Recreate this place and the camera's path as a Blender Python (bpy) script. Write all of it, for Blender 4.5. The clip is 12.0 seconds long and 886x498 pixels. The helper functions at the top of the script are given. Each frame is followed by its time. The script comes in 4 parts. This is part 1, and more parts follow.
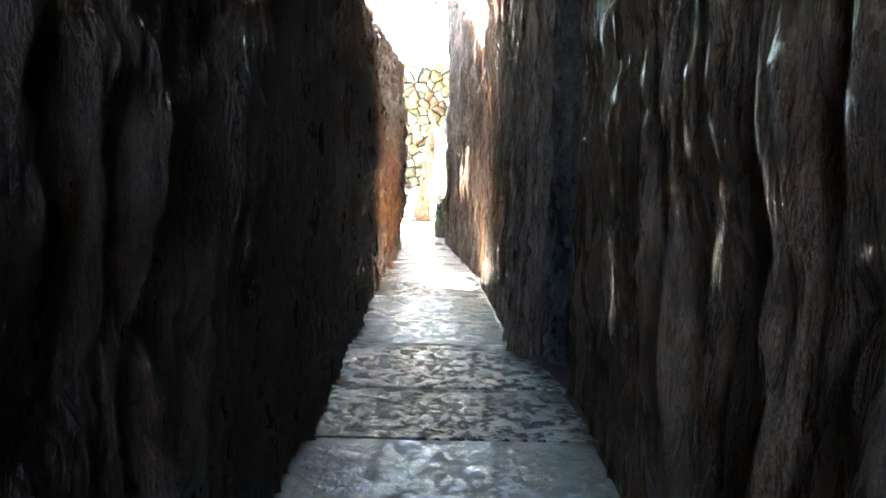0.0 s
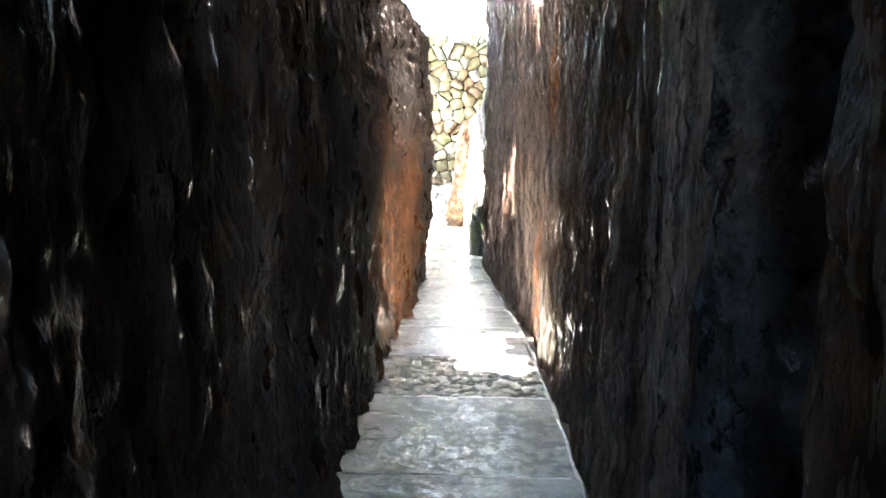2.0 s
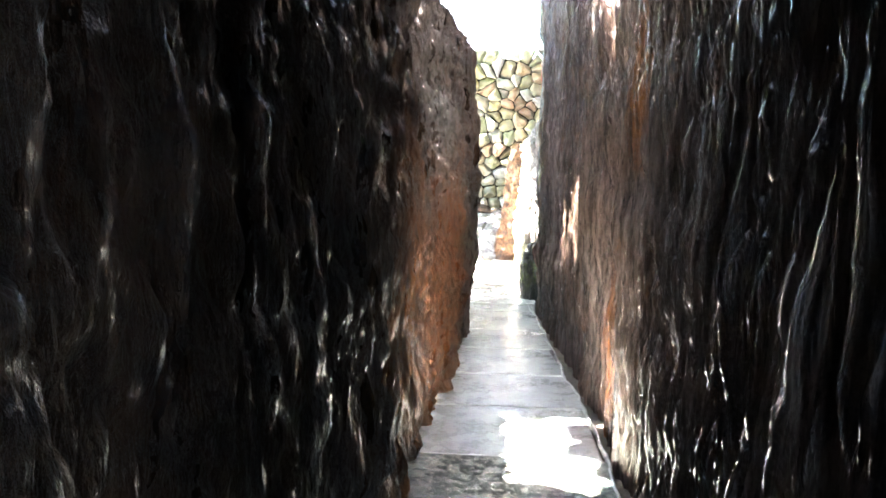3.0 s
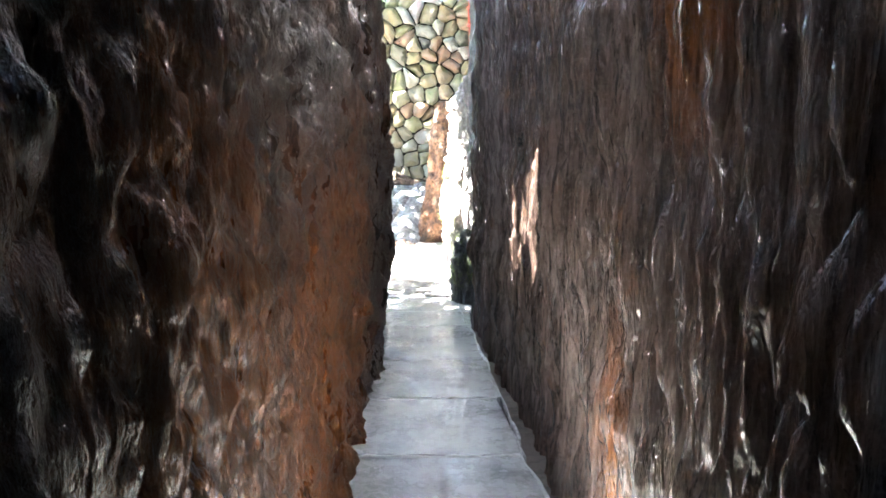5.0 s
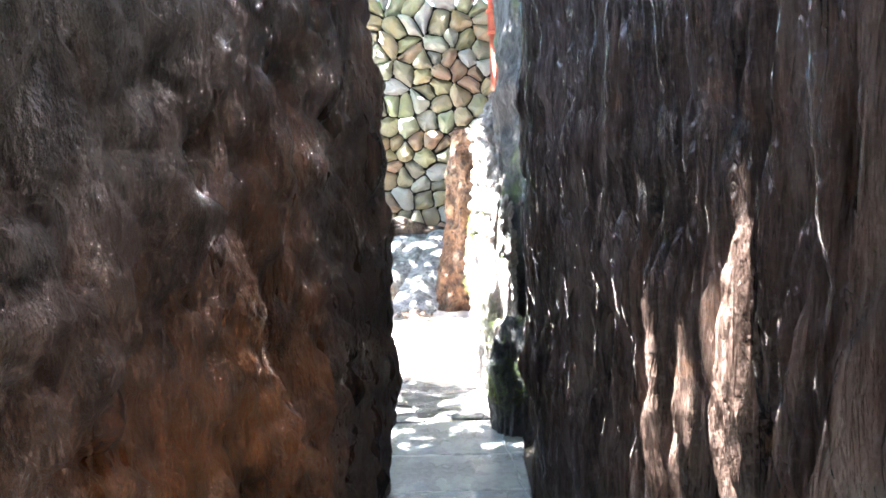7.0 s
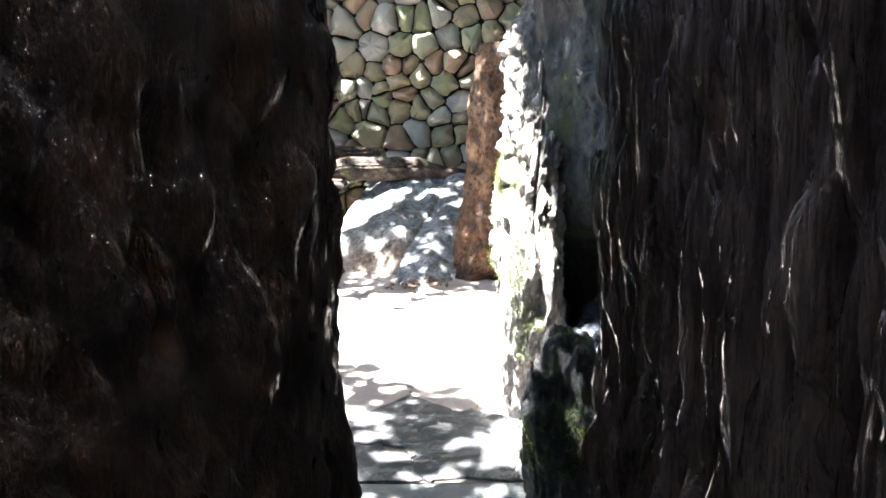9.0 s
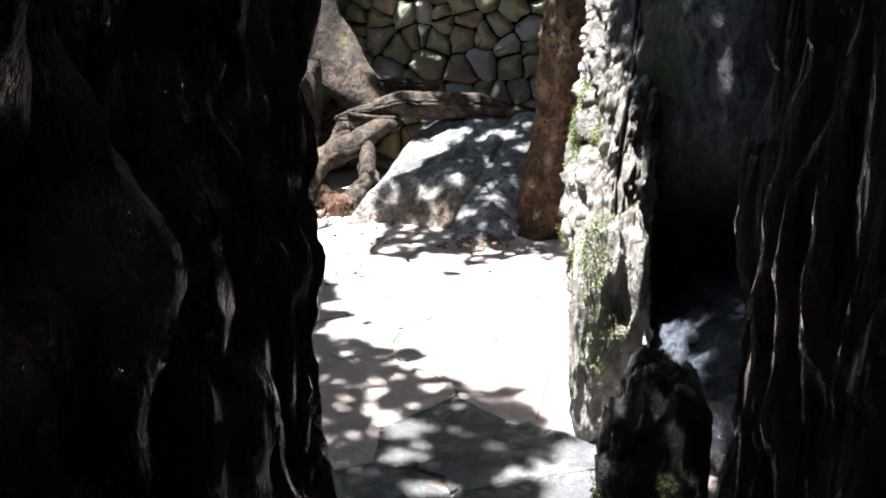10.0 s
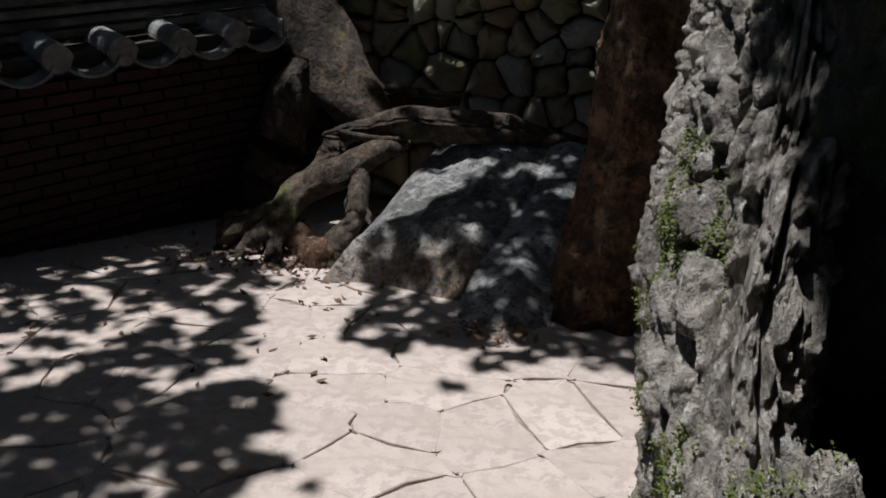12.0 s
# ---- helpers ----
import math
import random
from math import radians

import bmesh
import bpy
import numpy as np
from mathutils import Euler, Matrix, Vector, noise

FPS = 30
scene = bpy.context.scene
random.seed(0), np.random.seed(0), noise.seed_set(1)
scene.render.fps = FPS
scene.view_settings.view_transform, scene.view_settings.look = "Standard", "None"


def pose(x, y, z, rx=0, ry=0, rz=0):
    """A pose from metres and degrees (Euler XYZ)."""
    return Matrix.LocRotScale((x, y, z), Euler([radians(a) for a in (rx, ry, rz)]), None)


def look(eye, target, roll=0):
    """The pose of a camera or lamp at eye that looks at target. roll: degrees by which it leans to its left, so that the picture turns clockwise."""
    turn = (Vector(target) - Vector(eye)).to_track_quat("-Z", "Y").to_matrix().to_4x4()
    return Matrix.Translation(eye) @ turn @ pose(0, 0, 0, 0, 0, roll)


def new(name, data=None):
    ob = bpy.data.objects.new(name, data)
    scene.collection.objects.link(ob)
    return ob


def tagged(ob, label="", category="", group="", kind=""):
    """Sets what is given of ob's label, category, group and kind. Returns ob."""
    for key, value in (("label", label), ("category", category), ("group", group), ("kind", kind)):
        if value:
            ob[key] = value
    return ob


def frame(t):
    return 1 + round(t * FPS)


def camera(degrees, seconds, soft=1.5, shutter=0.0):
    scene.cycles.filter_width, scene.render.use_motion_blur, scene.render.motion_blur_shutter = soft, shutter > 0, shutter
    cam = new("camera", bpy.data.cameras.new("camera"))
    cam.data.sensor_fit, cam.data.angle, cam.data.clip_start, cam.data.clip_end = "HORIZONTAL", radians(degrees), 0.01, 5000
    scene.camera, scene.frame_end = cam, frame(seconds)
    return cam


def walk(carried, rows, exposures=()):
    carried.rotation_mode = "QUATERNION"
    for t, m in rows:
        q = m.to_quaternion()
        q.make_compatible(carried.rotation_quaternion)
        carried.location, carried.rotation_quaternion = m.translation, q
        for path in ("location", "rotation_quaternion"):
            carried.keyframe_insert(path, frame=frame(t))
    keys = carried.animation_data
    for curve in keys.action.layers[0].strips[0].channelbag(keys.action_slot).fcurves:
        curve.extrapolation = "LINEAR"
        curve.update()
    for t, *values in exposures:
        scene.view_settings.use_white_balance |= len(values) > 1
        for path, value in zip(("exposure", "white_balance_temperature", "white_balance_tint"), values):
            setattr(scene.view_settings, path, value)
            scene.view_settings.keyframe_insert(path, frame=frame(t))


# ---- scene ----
cam = camera(58.3, 12.0, soft=1.7)
METRES, EYE, TILT, LEAN, TURN = 11.0, 1.05, -6.2, -1.0, 0.0
ROWS = [
    (0.0, 0.0, 0.0, 0.0, 0.0, -0.0, 0.0),
    (0.5, -0.0026, 0.0522, 0.0102, 1.77, -1.53, -0.17),
    (1.0, -0.0002, 0.1058, 0.0219, 1.9, -2.12, -0.01),
    (1.5, -0.0021, 0.1572, 0.0332, 2.92, -2.89, -0.07),
    (2.0, -0.0008, 0.2066, 0.0434, 2.6, -1.56, 0.21),
    (2.5, 0.0009, 0.2534, 0.0543, 4.31, -0.03, -0.03),
    (3.0, -0.0048, 0.3025, 0.0621, 6.05, -0.25, -0.33),
    (5.0, -0.0073, 0.4669, 0.0837, 0.83, -3.21, 1.35),
    (5.5, -0.0098, 0.514, 0.0887, 0.48, -1.85, 2.07),
    (6.0, -0.011, 0.5651, 0.0958, 1.08, -1.83, 2.7),
    (6.5, -0.0147, 0.6111, 0.1016, 1.74, -1.36, 3.01),
    (7.0, -0.016, 0.6589, 0.1077, 1.88, -1.2, 3.46),
    (9.0, -0.0153, 0.7997, 0.115, 3.92, -5.83, 2.67),
    (9.5, -0.0158, 0.8287, 0.1194, 6.55, -9.87, 1.44),
    (10.0, -0.0171, 0.8621, 0.1238, 8.82, -11.05, 1.66),
    (10.5, -0.0177, 0.8981, 0.1288, 9.1, -14.08, 2.04),
    (11.0, -0.0205, 0.9307, 0.1331, 9.57, -12.31, 1.9),
    (11.5, -0.0248, 0.9612, 0.1366, 9.17, -11.2, 0.96),
    (12.0, -0.0308, 0.9866, 0.1338, 11.0, -11.18, -1.47),
]
EXPOSURES = [(t, stops, kelvin, 10) for t, stops, kelvin in ((0.0, 7.4, 6900), (1.5, 7.25, 6800), (3.0, 6.7, 6400), (5.0, 6.1, 5950), (7.0, 5.7, 5750), (8.8, 4.5, 5750), (9.5, 3.5, 5800), (10.0, 2.4, 5800), (10.5, 1.2, 5800), (11.0, 0.5, 5850), (12.0, 0.0, 5900))]
walk(cam, [(t, pose(0, 0, EYE, TILT, LEAN, TURN) @ pose(METRES * x, METRES * y, METRES * z, 90 + pitch, roll, yaw)) for t, x, y, z, yaw, pitch, roll in ROWS], EXPOSURES)

# ---- sky and sun ----
SUN_WAY = Vector((-0.22, -0.05, 1.0)).normalized()      # towards the sun
world = bpy.data.worlds.new("world")
scene.world = world
world.use_nodes = True
wn = world.node_tree.nodes
sky = wn.new("ShaderNodeTexSky")
sky.sky_type, sky.sun_disc = "NISHITA", False
sky.sun_elevation = math.asin(SUN_WAY.z)
sky.sun_rotation = math.atan2(SUN_WAY.x, SUN_WAY.y)
world.node_tree.links.new(sky.outputs[0], wn["Background"].inputs[0])
wn["Background"].inputs[1].default_value = 0.05
sun = new("sun", bpy.data.lights.new("sun", "SUN"))
sun.data.energy, sun.data.angle, sun.data.color = 5.0, radians(0.55), (1.0, 0.94, 0.86)
sun.matrix_world = look(SUN_WAY * 60, (0, 0, 0))


# ---- materials ----
def material(name):
    m = bpy.data.materials.new(name)
    m.use_nodes = True
    nt = m.node_tree
    return m, nt, nt.nodes["Principled BSDF"]


def node(nt, kind, **values):
    n = nt.nodes.new(kind)
    for k, v in values.items():
        if k in n.inputs:
            n.inputs[k].default_value = v
    return n


def ramp(nt, src, stops):
    r = nt.nodes.new("ShaderNodeValToRGB")
    while len(r.color_ramp.elements) < len(stops):
        r.color_ramp.elements.new(0.5)
    for e, (p, c) in zip(r.color_ramp.elements, stops):
        e.position = p
        e.color = (c, c, c, 1) if isinstance(c, (int, float)) else (*c, 1)
    nt.links.new(src, r.inputs[0])
    return r.outputs[0]


def mapped(nt, scale, source="Object", turn=(0, 0, 0)):
    c = nt.nodes.new("ShaderNodeTexCoord")
    m = nt.nodes.new("ShaderNodeMapping")
    m.inputs["Scale"].default_value = scale
    m.inputs["Rotation"].default_value = turn
    nt.links.new(c.outputs[source], m.inputs[0])
    return m.outputs[0]


def noise_tex(nt, vec, scale, detail=5.0, rough=0.55, distort=0.0):
    n = node(nt, "ShaderNodeTexNoise", Scale=scale, Detail=detail, Roughness=rough, Distortion=distort)
    nt.links.new(vec, n.inputs["Vector"])
    return n.outputs[0]


def mix(nt, fac, a, b, mode="MIX"):
    m = nt.nodes.new("ShaderNodeMix")
    m.data_type, m.blend_type = "RGBA", mode
    for sock, v in ((m.inputs[0], fac), (m.inputs[6], a), (m.inputs[7], b)):
        if isinstance(v, (int, float)):
            sock.default_value = v
        elif isinstance(v, tuple):
            sock.default_value = (*v, 1)
        else:
            nt.links.new(v, sock)
    return m.outputs[2]


def maths(nt, op, a, b=0.0, clamp=False):
    m = nt.nodes.new("ShaderNodeMath")
    m.operation, m.use_clamp = op, clamp
    for sock, v in ((m.inputs[0], a), (m.inputs[1], b)):
        if isinstance(v, (int, float)):
            sock.default_value = v
        else:
            nt.links.new(v, sock)
    return m.outputs[0]


def bumps(nt, bsdf, *layers):
    """layers: (height, strength, distance), coarse first."""
    prev = None
    for h, strength, dist in layers:
        b = node(nt, "ShaderNodeBump", Strength=strength, Distance=dist)
        nt.links.new(h, b.inputs["Height"])
        if prev:
            nt.links.new(prev, b.inputs["Normal"])
        prev = b.outputs[0]
    nt.links.new(prev, bsdf.inputs["Normal"])


def stain(nt, centre, radius, soft=0.5, squash=(1, 1, 1)):
    """A patch round a point in the world, with a ragged edge: 1 inside, 0 outside."""
    g = nt.nodes.new("ShaderNodeNewGeometry")
    sub = nt.nodes.new("ShaderNodeVectorMath")
    sub.operation = "SUBTRACT"
    sub.inputs[1].default_value = centre
    nt.links.new(g.outputs["Position"], sub.inputs[0])
    mul = nt.nodes.new("ShaderNodeVectorMath")
    mul.operation = "MULTIPLY"
    mul.inputs[1].default_value = squash
    nt.links.new(sub.outputs[0], mul.inputs[0])
    ln = nt.nodes.new("ShaderNodeVectorMath")
    ln.operation = "LENGTH"
    nt.links.new(mul.outputs[0], ln.inputs[0])
    edge = noise_tex(nt, g.outputs["Position"], 3.0, 6.0, 0.65)
    d = maths(nt, "ADD", ln.outputs["Value"], maths(nt, "MULTIPLY", maths(nt, "SUBTRACT", edge, 0.5), radius * 1.2))
    return maths(nt, "DIVIDE", maths(nt, "SUBTRACT", radius, d), radius * soft, True)


def rock_material(name, dark, mid, light, stains=(), rough=(0.25, 0.6), stretch=(1, 1, 0.22), grain=14.0, bump=1.0, moss=None, spec=0.5, speck=0.5, mottle=(), film=0.0, pits=None, blotch=1.0, fibre=0.0):
    """Wet, streaked rock. stains: (colour, centre, radius, squash)."""
    m, nt, bsdf = material(name)
    v = mapped(nt, stretch)
    iso = mapped(nt, (1, 1, 1))
    big = noise_tex(nt, v, 1.7, 6.0, 0.6, 0.6)
    mid_n = noise_tex(nt, v, grain, 7.0, 0.65, 0.5)
    fine = noise_tex(nt, iso, 60.0, 5.0, 0.7)
    col = ramp(nt, big, [(0.3, dark), (0.52, mid), (0.75, light)])
    pit = noise_tex(nt, mapped(nt, pits or (1, 1, 0.7)), 26.0, 6.0, 0.7, 0.4)
    patch = noise_tex(nt, iso, 4.5, 6.0, 0.7, 0.5)
    for colour, lo in mottle:
        col = mix(nt, ramp(nt, patch, [(lo, 0.0), (lo + 0.12, 0.8)] if lo > 0.5 else [(lo - 0.12, 0.8), (lo, 0.0)]), col, colour)
    for colour, centre, radius, squash in stains:
        col = mix(nt, maths(nt, "MULTIPLY", stain(nt, centre, radius, 0.6, squash), 0.95), col, colour)
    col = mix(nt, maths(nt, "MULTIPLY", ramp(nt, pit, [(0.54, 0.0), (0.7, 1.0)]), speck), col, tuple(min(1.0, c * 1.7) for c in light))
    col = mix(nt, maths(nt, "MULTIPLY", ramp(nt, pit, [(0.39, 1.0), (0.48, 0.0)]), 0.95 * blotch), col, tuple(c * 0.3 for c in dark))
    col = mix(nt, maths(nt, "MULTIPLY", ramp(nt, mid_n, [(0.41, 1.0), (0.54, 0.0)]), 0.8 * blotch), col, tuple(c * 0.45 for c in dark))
    col = mix(nt, maths(nt, "MULTIPLY", ramp(nt, fine, [(0.5, 0.0), (0.8, 1.0)]), 0.35), col, light)
    if moss:
        mn = noise_tex(nt, iso, 3.3, 7.0, 0.7)
        g = nt.nodes.new("ShaderNodeNewGeometry")
        sep = nt.nodes.new("ShaderNodeSeparateXYZ")
        nt.links.new(g.outputs["Position"], sep.inputs[0])
        grow = ramp(nt, mn, [(moss[1], 0.0), (moss[1] + 0.12, 1.0)])
        col = mix(nt, maths(nt, "MULTIPLY", grow, 0.8), col, moss[0])
    nt.links.new(col, bsdf.inputs["Base Color"])
    r = ramp(nt, noise_tex(nt, v, 6.0, 5.0, 0.7), [(0.3, rough[0]), (0.7, rough[1])])
    nt.links.new(r, bsdf.inputs["Roughness"])
    bsdf.inputs["Specular IOR Level"].default_value = spec
    bsdf.inputs["Coat Weight"].default_value = film
    bsdf.inputs["Coat Roughness"].default_value = 0.2
    line = noise_tex(nt, mapped(nt, (1, 1, 0.5 * stretch[2])), 26.0, 3.0, 0.6, 0.8)
    crest = maths(nt, "MULTIPLY", maths(nt, "ABSOLUTE", maths(nt, "SUBTRACT", line, 0.5)), 9.0, True)
    bumps(nt, bsdf, (crest, 0.9 * fibre, 0.035), (mid_n, 0.6 * bump, 0.05), (pit, 0.7 * bump, 0.07), (noise_tex(nt, v, grain * 3.2, 5.0, 0.65), 0.6 * bump, 0.022), (fine, 0.4 * bump, 0.007))
    nt.links.new(bsdf.inputs["Normal"].links[0].from_socket, bsdf.inputs["Coat Normal"])
    return m


ORANGE = (0.3, 0.1, 0.024)
# Brown tones lowered further to paint in the weaker light on this side.
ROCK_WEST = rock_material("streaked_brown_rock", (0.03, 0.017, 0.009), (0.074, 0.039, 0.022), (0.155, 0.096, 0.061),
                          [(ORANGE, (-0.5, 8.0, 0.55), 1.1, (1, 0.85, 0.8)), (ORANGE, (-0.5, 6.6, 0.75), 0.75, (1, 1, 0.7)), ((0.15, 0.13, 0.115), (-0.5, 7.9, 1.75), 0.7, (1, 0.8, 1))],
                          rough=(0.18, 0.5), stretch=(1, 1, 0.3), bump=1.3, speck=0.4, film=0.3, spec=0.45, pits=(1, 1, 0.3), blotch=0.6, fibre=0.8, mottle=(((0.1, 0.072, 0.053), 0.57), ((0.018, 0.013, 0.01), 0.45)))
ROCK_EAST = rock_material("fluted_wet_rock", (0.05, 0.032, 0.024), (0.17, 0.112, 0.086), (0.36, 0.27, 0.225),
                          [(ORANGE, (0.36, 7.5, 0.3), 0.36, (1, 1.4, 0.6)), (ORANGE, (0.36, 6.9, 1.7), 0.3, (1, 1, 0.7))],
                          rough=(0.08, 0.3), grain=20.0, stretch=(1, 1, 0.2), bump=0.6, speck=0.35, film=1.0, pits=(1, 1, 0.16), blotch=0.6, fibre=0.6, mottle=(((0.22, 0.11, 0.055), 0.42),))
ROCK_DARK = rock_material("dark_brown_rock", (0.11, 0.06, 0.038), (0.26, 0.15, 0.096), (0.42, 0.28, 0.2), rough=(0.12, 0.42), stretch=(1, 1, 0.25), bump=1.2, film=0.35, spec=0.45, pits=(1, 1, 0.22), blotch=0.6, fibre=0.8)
ROCK_BLUE = rock_material("blue_grey_wet_rock", (0.04, 0.047, 0.062), (0.095, 0.108, 0.135), (0.18, 0.2, 0.235),
                          [((0.17, 0.1, 0.06), (0.5, 4.3, 1.3), 0.35, (1, 1, 0.7))], rough=(0.12, 0.4), stretch=(1, 1, 0.6), grain=8.0, film=0.8)
ROCK_MOSS = rock_material("mossy_grey_rock", (0.16, 0.14, 0.12), (0.52, 0.47, 0.41), (0.7, 0.65, 0.58), rough=(0.5, 0.85), stretch=(1, 1, 0.45), grain=14.0, speck=0.7,
                          moss=((0.13, 0.17, 0.04), 0.66), bump=1.2, blotch=0.6)
# Darker copy of the mossy rock; on the outcrop its tone paints in shade.
ROCK_MOSS_DARK = rock_material("dark_mossy_shade_rock", (0.03, 0.03, 0.028), (0.08, 0.08, 0.075), (0.2, 0.2, 0.2), rough=(0.35, 0.75), stretch=(1, 1, 0.5), grain=9.0,
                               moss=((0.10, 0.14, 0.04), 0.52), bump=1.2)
ROCK_ORANGE = rock_material("orange_brown_rock", (0.05, 0.024, 0.012), (0.17, 0.083, 0.036), (0.32, 0.21, 0.13), rough=(0.55, 0.85), stretch=(1, 1, 1.4), grain=6.0, bump=1.1)
ROCK_PALE = rock_material("pale_grey_rock", (0.17, 0.17, 0.16), (0.38, 0.385, 0.375), (0.55, 0.55, 0.53), [((0.26, 0.17, 0.11), (-1.1, 14.4, 0.1), 0.35, (0.5, 1, 1.6))],
                          rough=(0.5, 0.85), stretch=(1, 1, 1), grain=7.0, bump=0.9)
MORTAR_SLOPE = rock_material("grey_mortar", (0.2, 0.2, 0.2), (0.33, 0.33, 0.33), (0.45, 0.445, 0.44), rough=(0.6, 0.9), stretch=(1, 1, 1), grain=9.0, bump=0.5)
BARK = rock_material("root_bark", (0.035, 0.025, 0.018), (0.105, 0.072, 0.048), (0.23, 0.175, 0.125), rough=(0.65, 0.9), stretch=(1, 1, 1), grain=11.0,
                     moss=((0.2, 0.24, 0.06), 0.6), bump=1.0)


def slab_material(name, dark, mid, light, rough, spots, tint=0.25, relief=0.4, wet_film=False):
    m, nt, bsdf = material(name)
    v = mapped(nt, (1, 1, 1))
    info = nt.nodes.new("ShaderNodeObjectInfo")
    big = noise_tex(nt, v, 2.2, 6.0, 0.6)
    spot = noise_tex(nt, mapped(nt, (1, 1.0, 1)), 20.0, 5.0, 0.62, 0.25)
    fine = noise_tex(nt, v, 90.0, 4.0, 0.7)
    col = ramp(nt, big, [(0.3, dark), (0.5, mid), (0.72, light)])
    col = mix(nt, maths(nt, "MULTIPLY", ramp(nt, spot, [(0.46, 1.0), (0.52, 0.0)]), maths(nt, "MULTIPLY", ramp(nt, noise_tex(nt, v, 3.1, 4.0, 0.6), [(0.38, 0.25), (0.52, 1.0)]), spots)), col, tuple(c * 0.16 for c in dark))
    col = mix(nt, maths(nt, "MULTIPLY", info.outputs["Random"], tint), col, tuple(c * 0.6 for c in mid))
    col = mix(nt, maths(nt, "MULTIPLY", ramp(nt, fine, [(0.45, 0.0), (0.8, 1.0)]), 0.3), col, light)
    nt.links.new(col, bsdf.inputs["Base Color"])
    nt.links.new(ramp(nt, noise_tex(nt, v, 5.0, 5.0, 0.65), [(0.35, rough[0]), (0.65, rough[1])]), bsdf.inputs["Roughness"])
    if wet_film:
        wet = ramp(nt, noise_tex(nt, v, 5.0, 5.0, 0.65), [(0.35, rough[0]), (0.65, rough[1])])
        dry = ramp(nt, spot, [(0.44, 0.55), (0.5, 0.0)])
        nt.links.new(maths(nt, "MAXIMUM", wet, dry), bsdf.inputs["Roughness"])
    bumps(nt, bsdf, (big, 0.12 if wet_film else 0.35, 0.04), (spot, relief, 0.014), (fine, 0.35, 0.004))
    if wet_film:
        nt.links.new(ramp(nt, spot, [(0.46, 0.0), (0.54, 0.85)]), bsdf.inputs["Coat Weight"])
        nt.links.new(ramp(nt, spot, [(0.46, 0.08), (0.54, 0.5)]), bsdf.inputs["Specular IOR Level"])
    bsdf.inputs["Coat Roughness"].default_value = 0.14
    nt.links.new(bsdf.inputs["Normal"].links[0].from_socket, bsdf.inputs["Coat Normal"])
    return m


SLAB_WET = slab_material("wet_stone_slab", (0.18, 0.185, 0.16), (0.4, 0.41, 0.36), (0.56, 0.57, 0.5), (0.05, 0.28), 0.7, 0.4, 0.6, True)
SLAB_SMOOTH = slab_material("smooth_wet_slab", (0.2, 0.2, 0.195), (0.33, 0.33, 0.32), (0.45, 0.45, 0.43), (0.12, 0.38), 0.16, 0.3, 0.2, True)
SLAB_PEBBLED = slab_material("pebbled_wet_slab", (0.06, 0.065, 0.06), (0.2, 0.21, 0.18), (0.45, 0.46, 0.4), (0.04, 0.2), 1.0, 0.2, 1.6, True)
# Pale mortar of the joint beads; along the gutter it paints a glint.
EDGING = slab_material("wet_mortar_and_edge_glint", (0.45, 0.45, 0.44), (0.6, 0.6, 0.58), (0.7, 0.7, 0.68), (0.05, 0.2), 0.3, 0.1, 0.9, True)
FLAG_WET = slab_material("wet_grey_flagstone", (0.08, 0.08, 0.083), (0.17, 0.168, 0.168), (0.29, 0.28, 0.275), (0.07, 0.35), 0.5, 0.3, 0.9, True)
FLAG = slab_material("pinkish_flagstone", (0.46, 0.385, 0.34), (0.53, 0.45, 0.405), (0.6, 0.52, 0.47), (0.5, 0.85), 0.22, 0.3)
BED = slab_material("sandy_mortar_bed", (0.22, 0.185, 0.15), (0.32, 0.275, 0.235), (0.4, 0.35, 0.3), (0.8, 0.95), 0.4)
SOIL = slab_material("dark_soil", (0.05, 0.04, 0.032), (0.09, 0.072, 0.055), (0.14, 0.115, 0.09), (0.8, 0.95), 0.5)


def wall_stone_material():
    m, nt, bsdf = material("weathered_wall_stone")
    v = mapped(nt, (1, 1, 1))
    info = nt.nodes.new("ShaderNodeObjectInfo")
    hue = ramp(nt, info.outputs["Random"], [(0.0, (0.3, 0.29, 0.25)), (0.2, (0.4, 0.35, 0.19)), (0.45, (0.4, 0.26, 0.17)), (0.7, (0.32, 0.34, 0.18)), (1.0, (0.52, 0.5, 0.48))])
    n = noise_tex(nt, v, 9.0, 7.0, 0.65)
    col = mix(nt, ramp(nt, n, [(0.4, 0.0), (0.7, 0.75)]), hue, (0.4, 0.37, 0.32))
    col = mix(nt, ramp(nt, noise_tex(nt, v, 5.0, 6.0, 0.7), [(0.52, 0.0), (0.7, 0.6)]), col, (0.2, 0.24, 0.08))
    nt.links.new(col, bsdf.inputs["Base Color"])
    bsdf.inputs["Roughness"].default_value = 0.85
    bumps(nt, bsdf, (n, 0.5, 0.03), (noise_tex(nt, v, 45.0, 5.0, 0.7), 0.4, 0.006))
    return m


WALL_STONE = wall_stone_material()


def plain_material(name, col, var, rough, scale=8.0, bump=0.3):
    m, nt, bsdf = material(name)
    v = mapped(nt, (1, 1, 1))
    n = noise_tex(nt, v, scale, 6.0, 0.65)
    nt.links.new(mix(nt, ramp(nt, n, [(0.35, 0.0), (0.7, 1.0)]), col, var), bsdf.inputs["Base Color"])
    bsdf.inputs["Roughness"].default_value = rough
    bumps(nt, bsdf, (n, bump, 0.01), (noise_tex(nt, v, scale * 7, 4.0, 0.6), bump, 0.003))
    return m


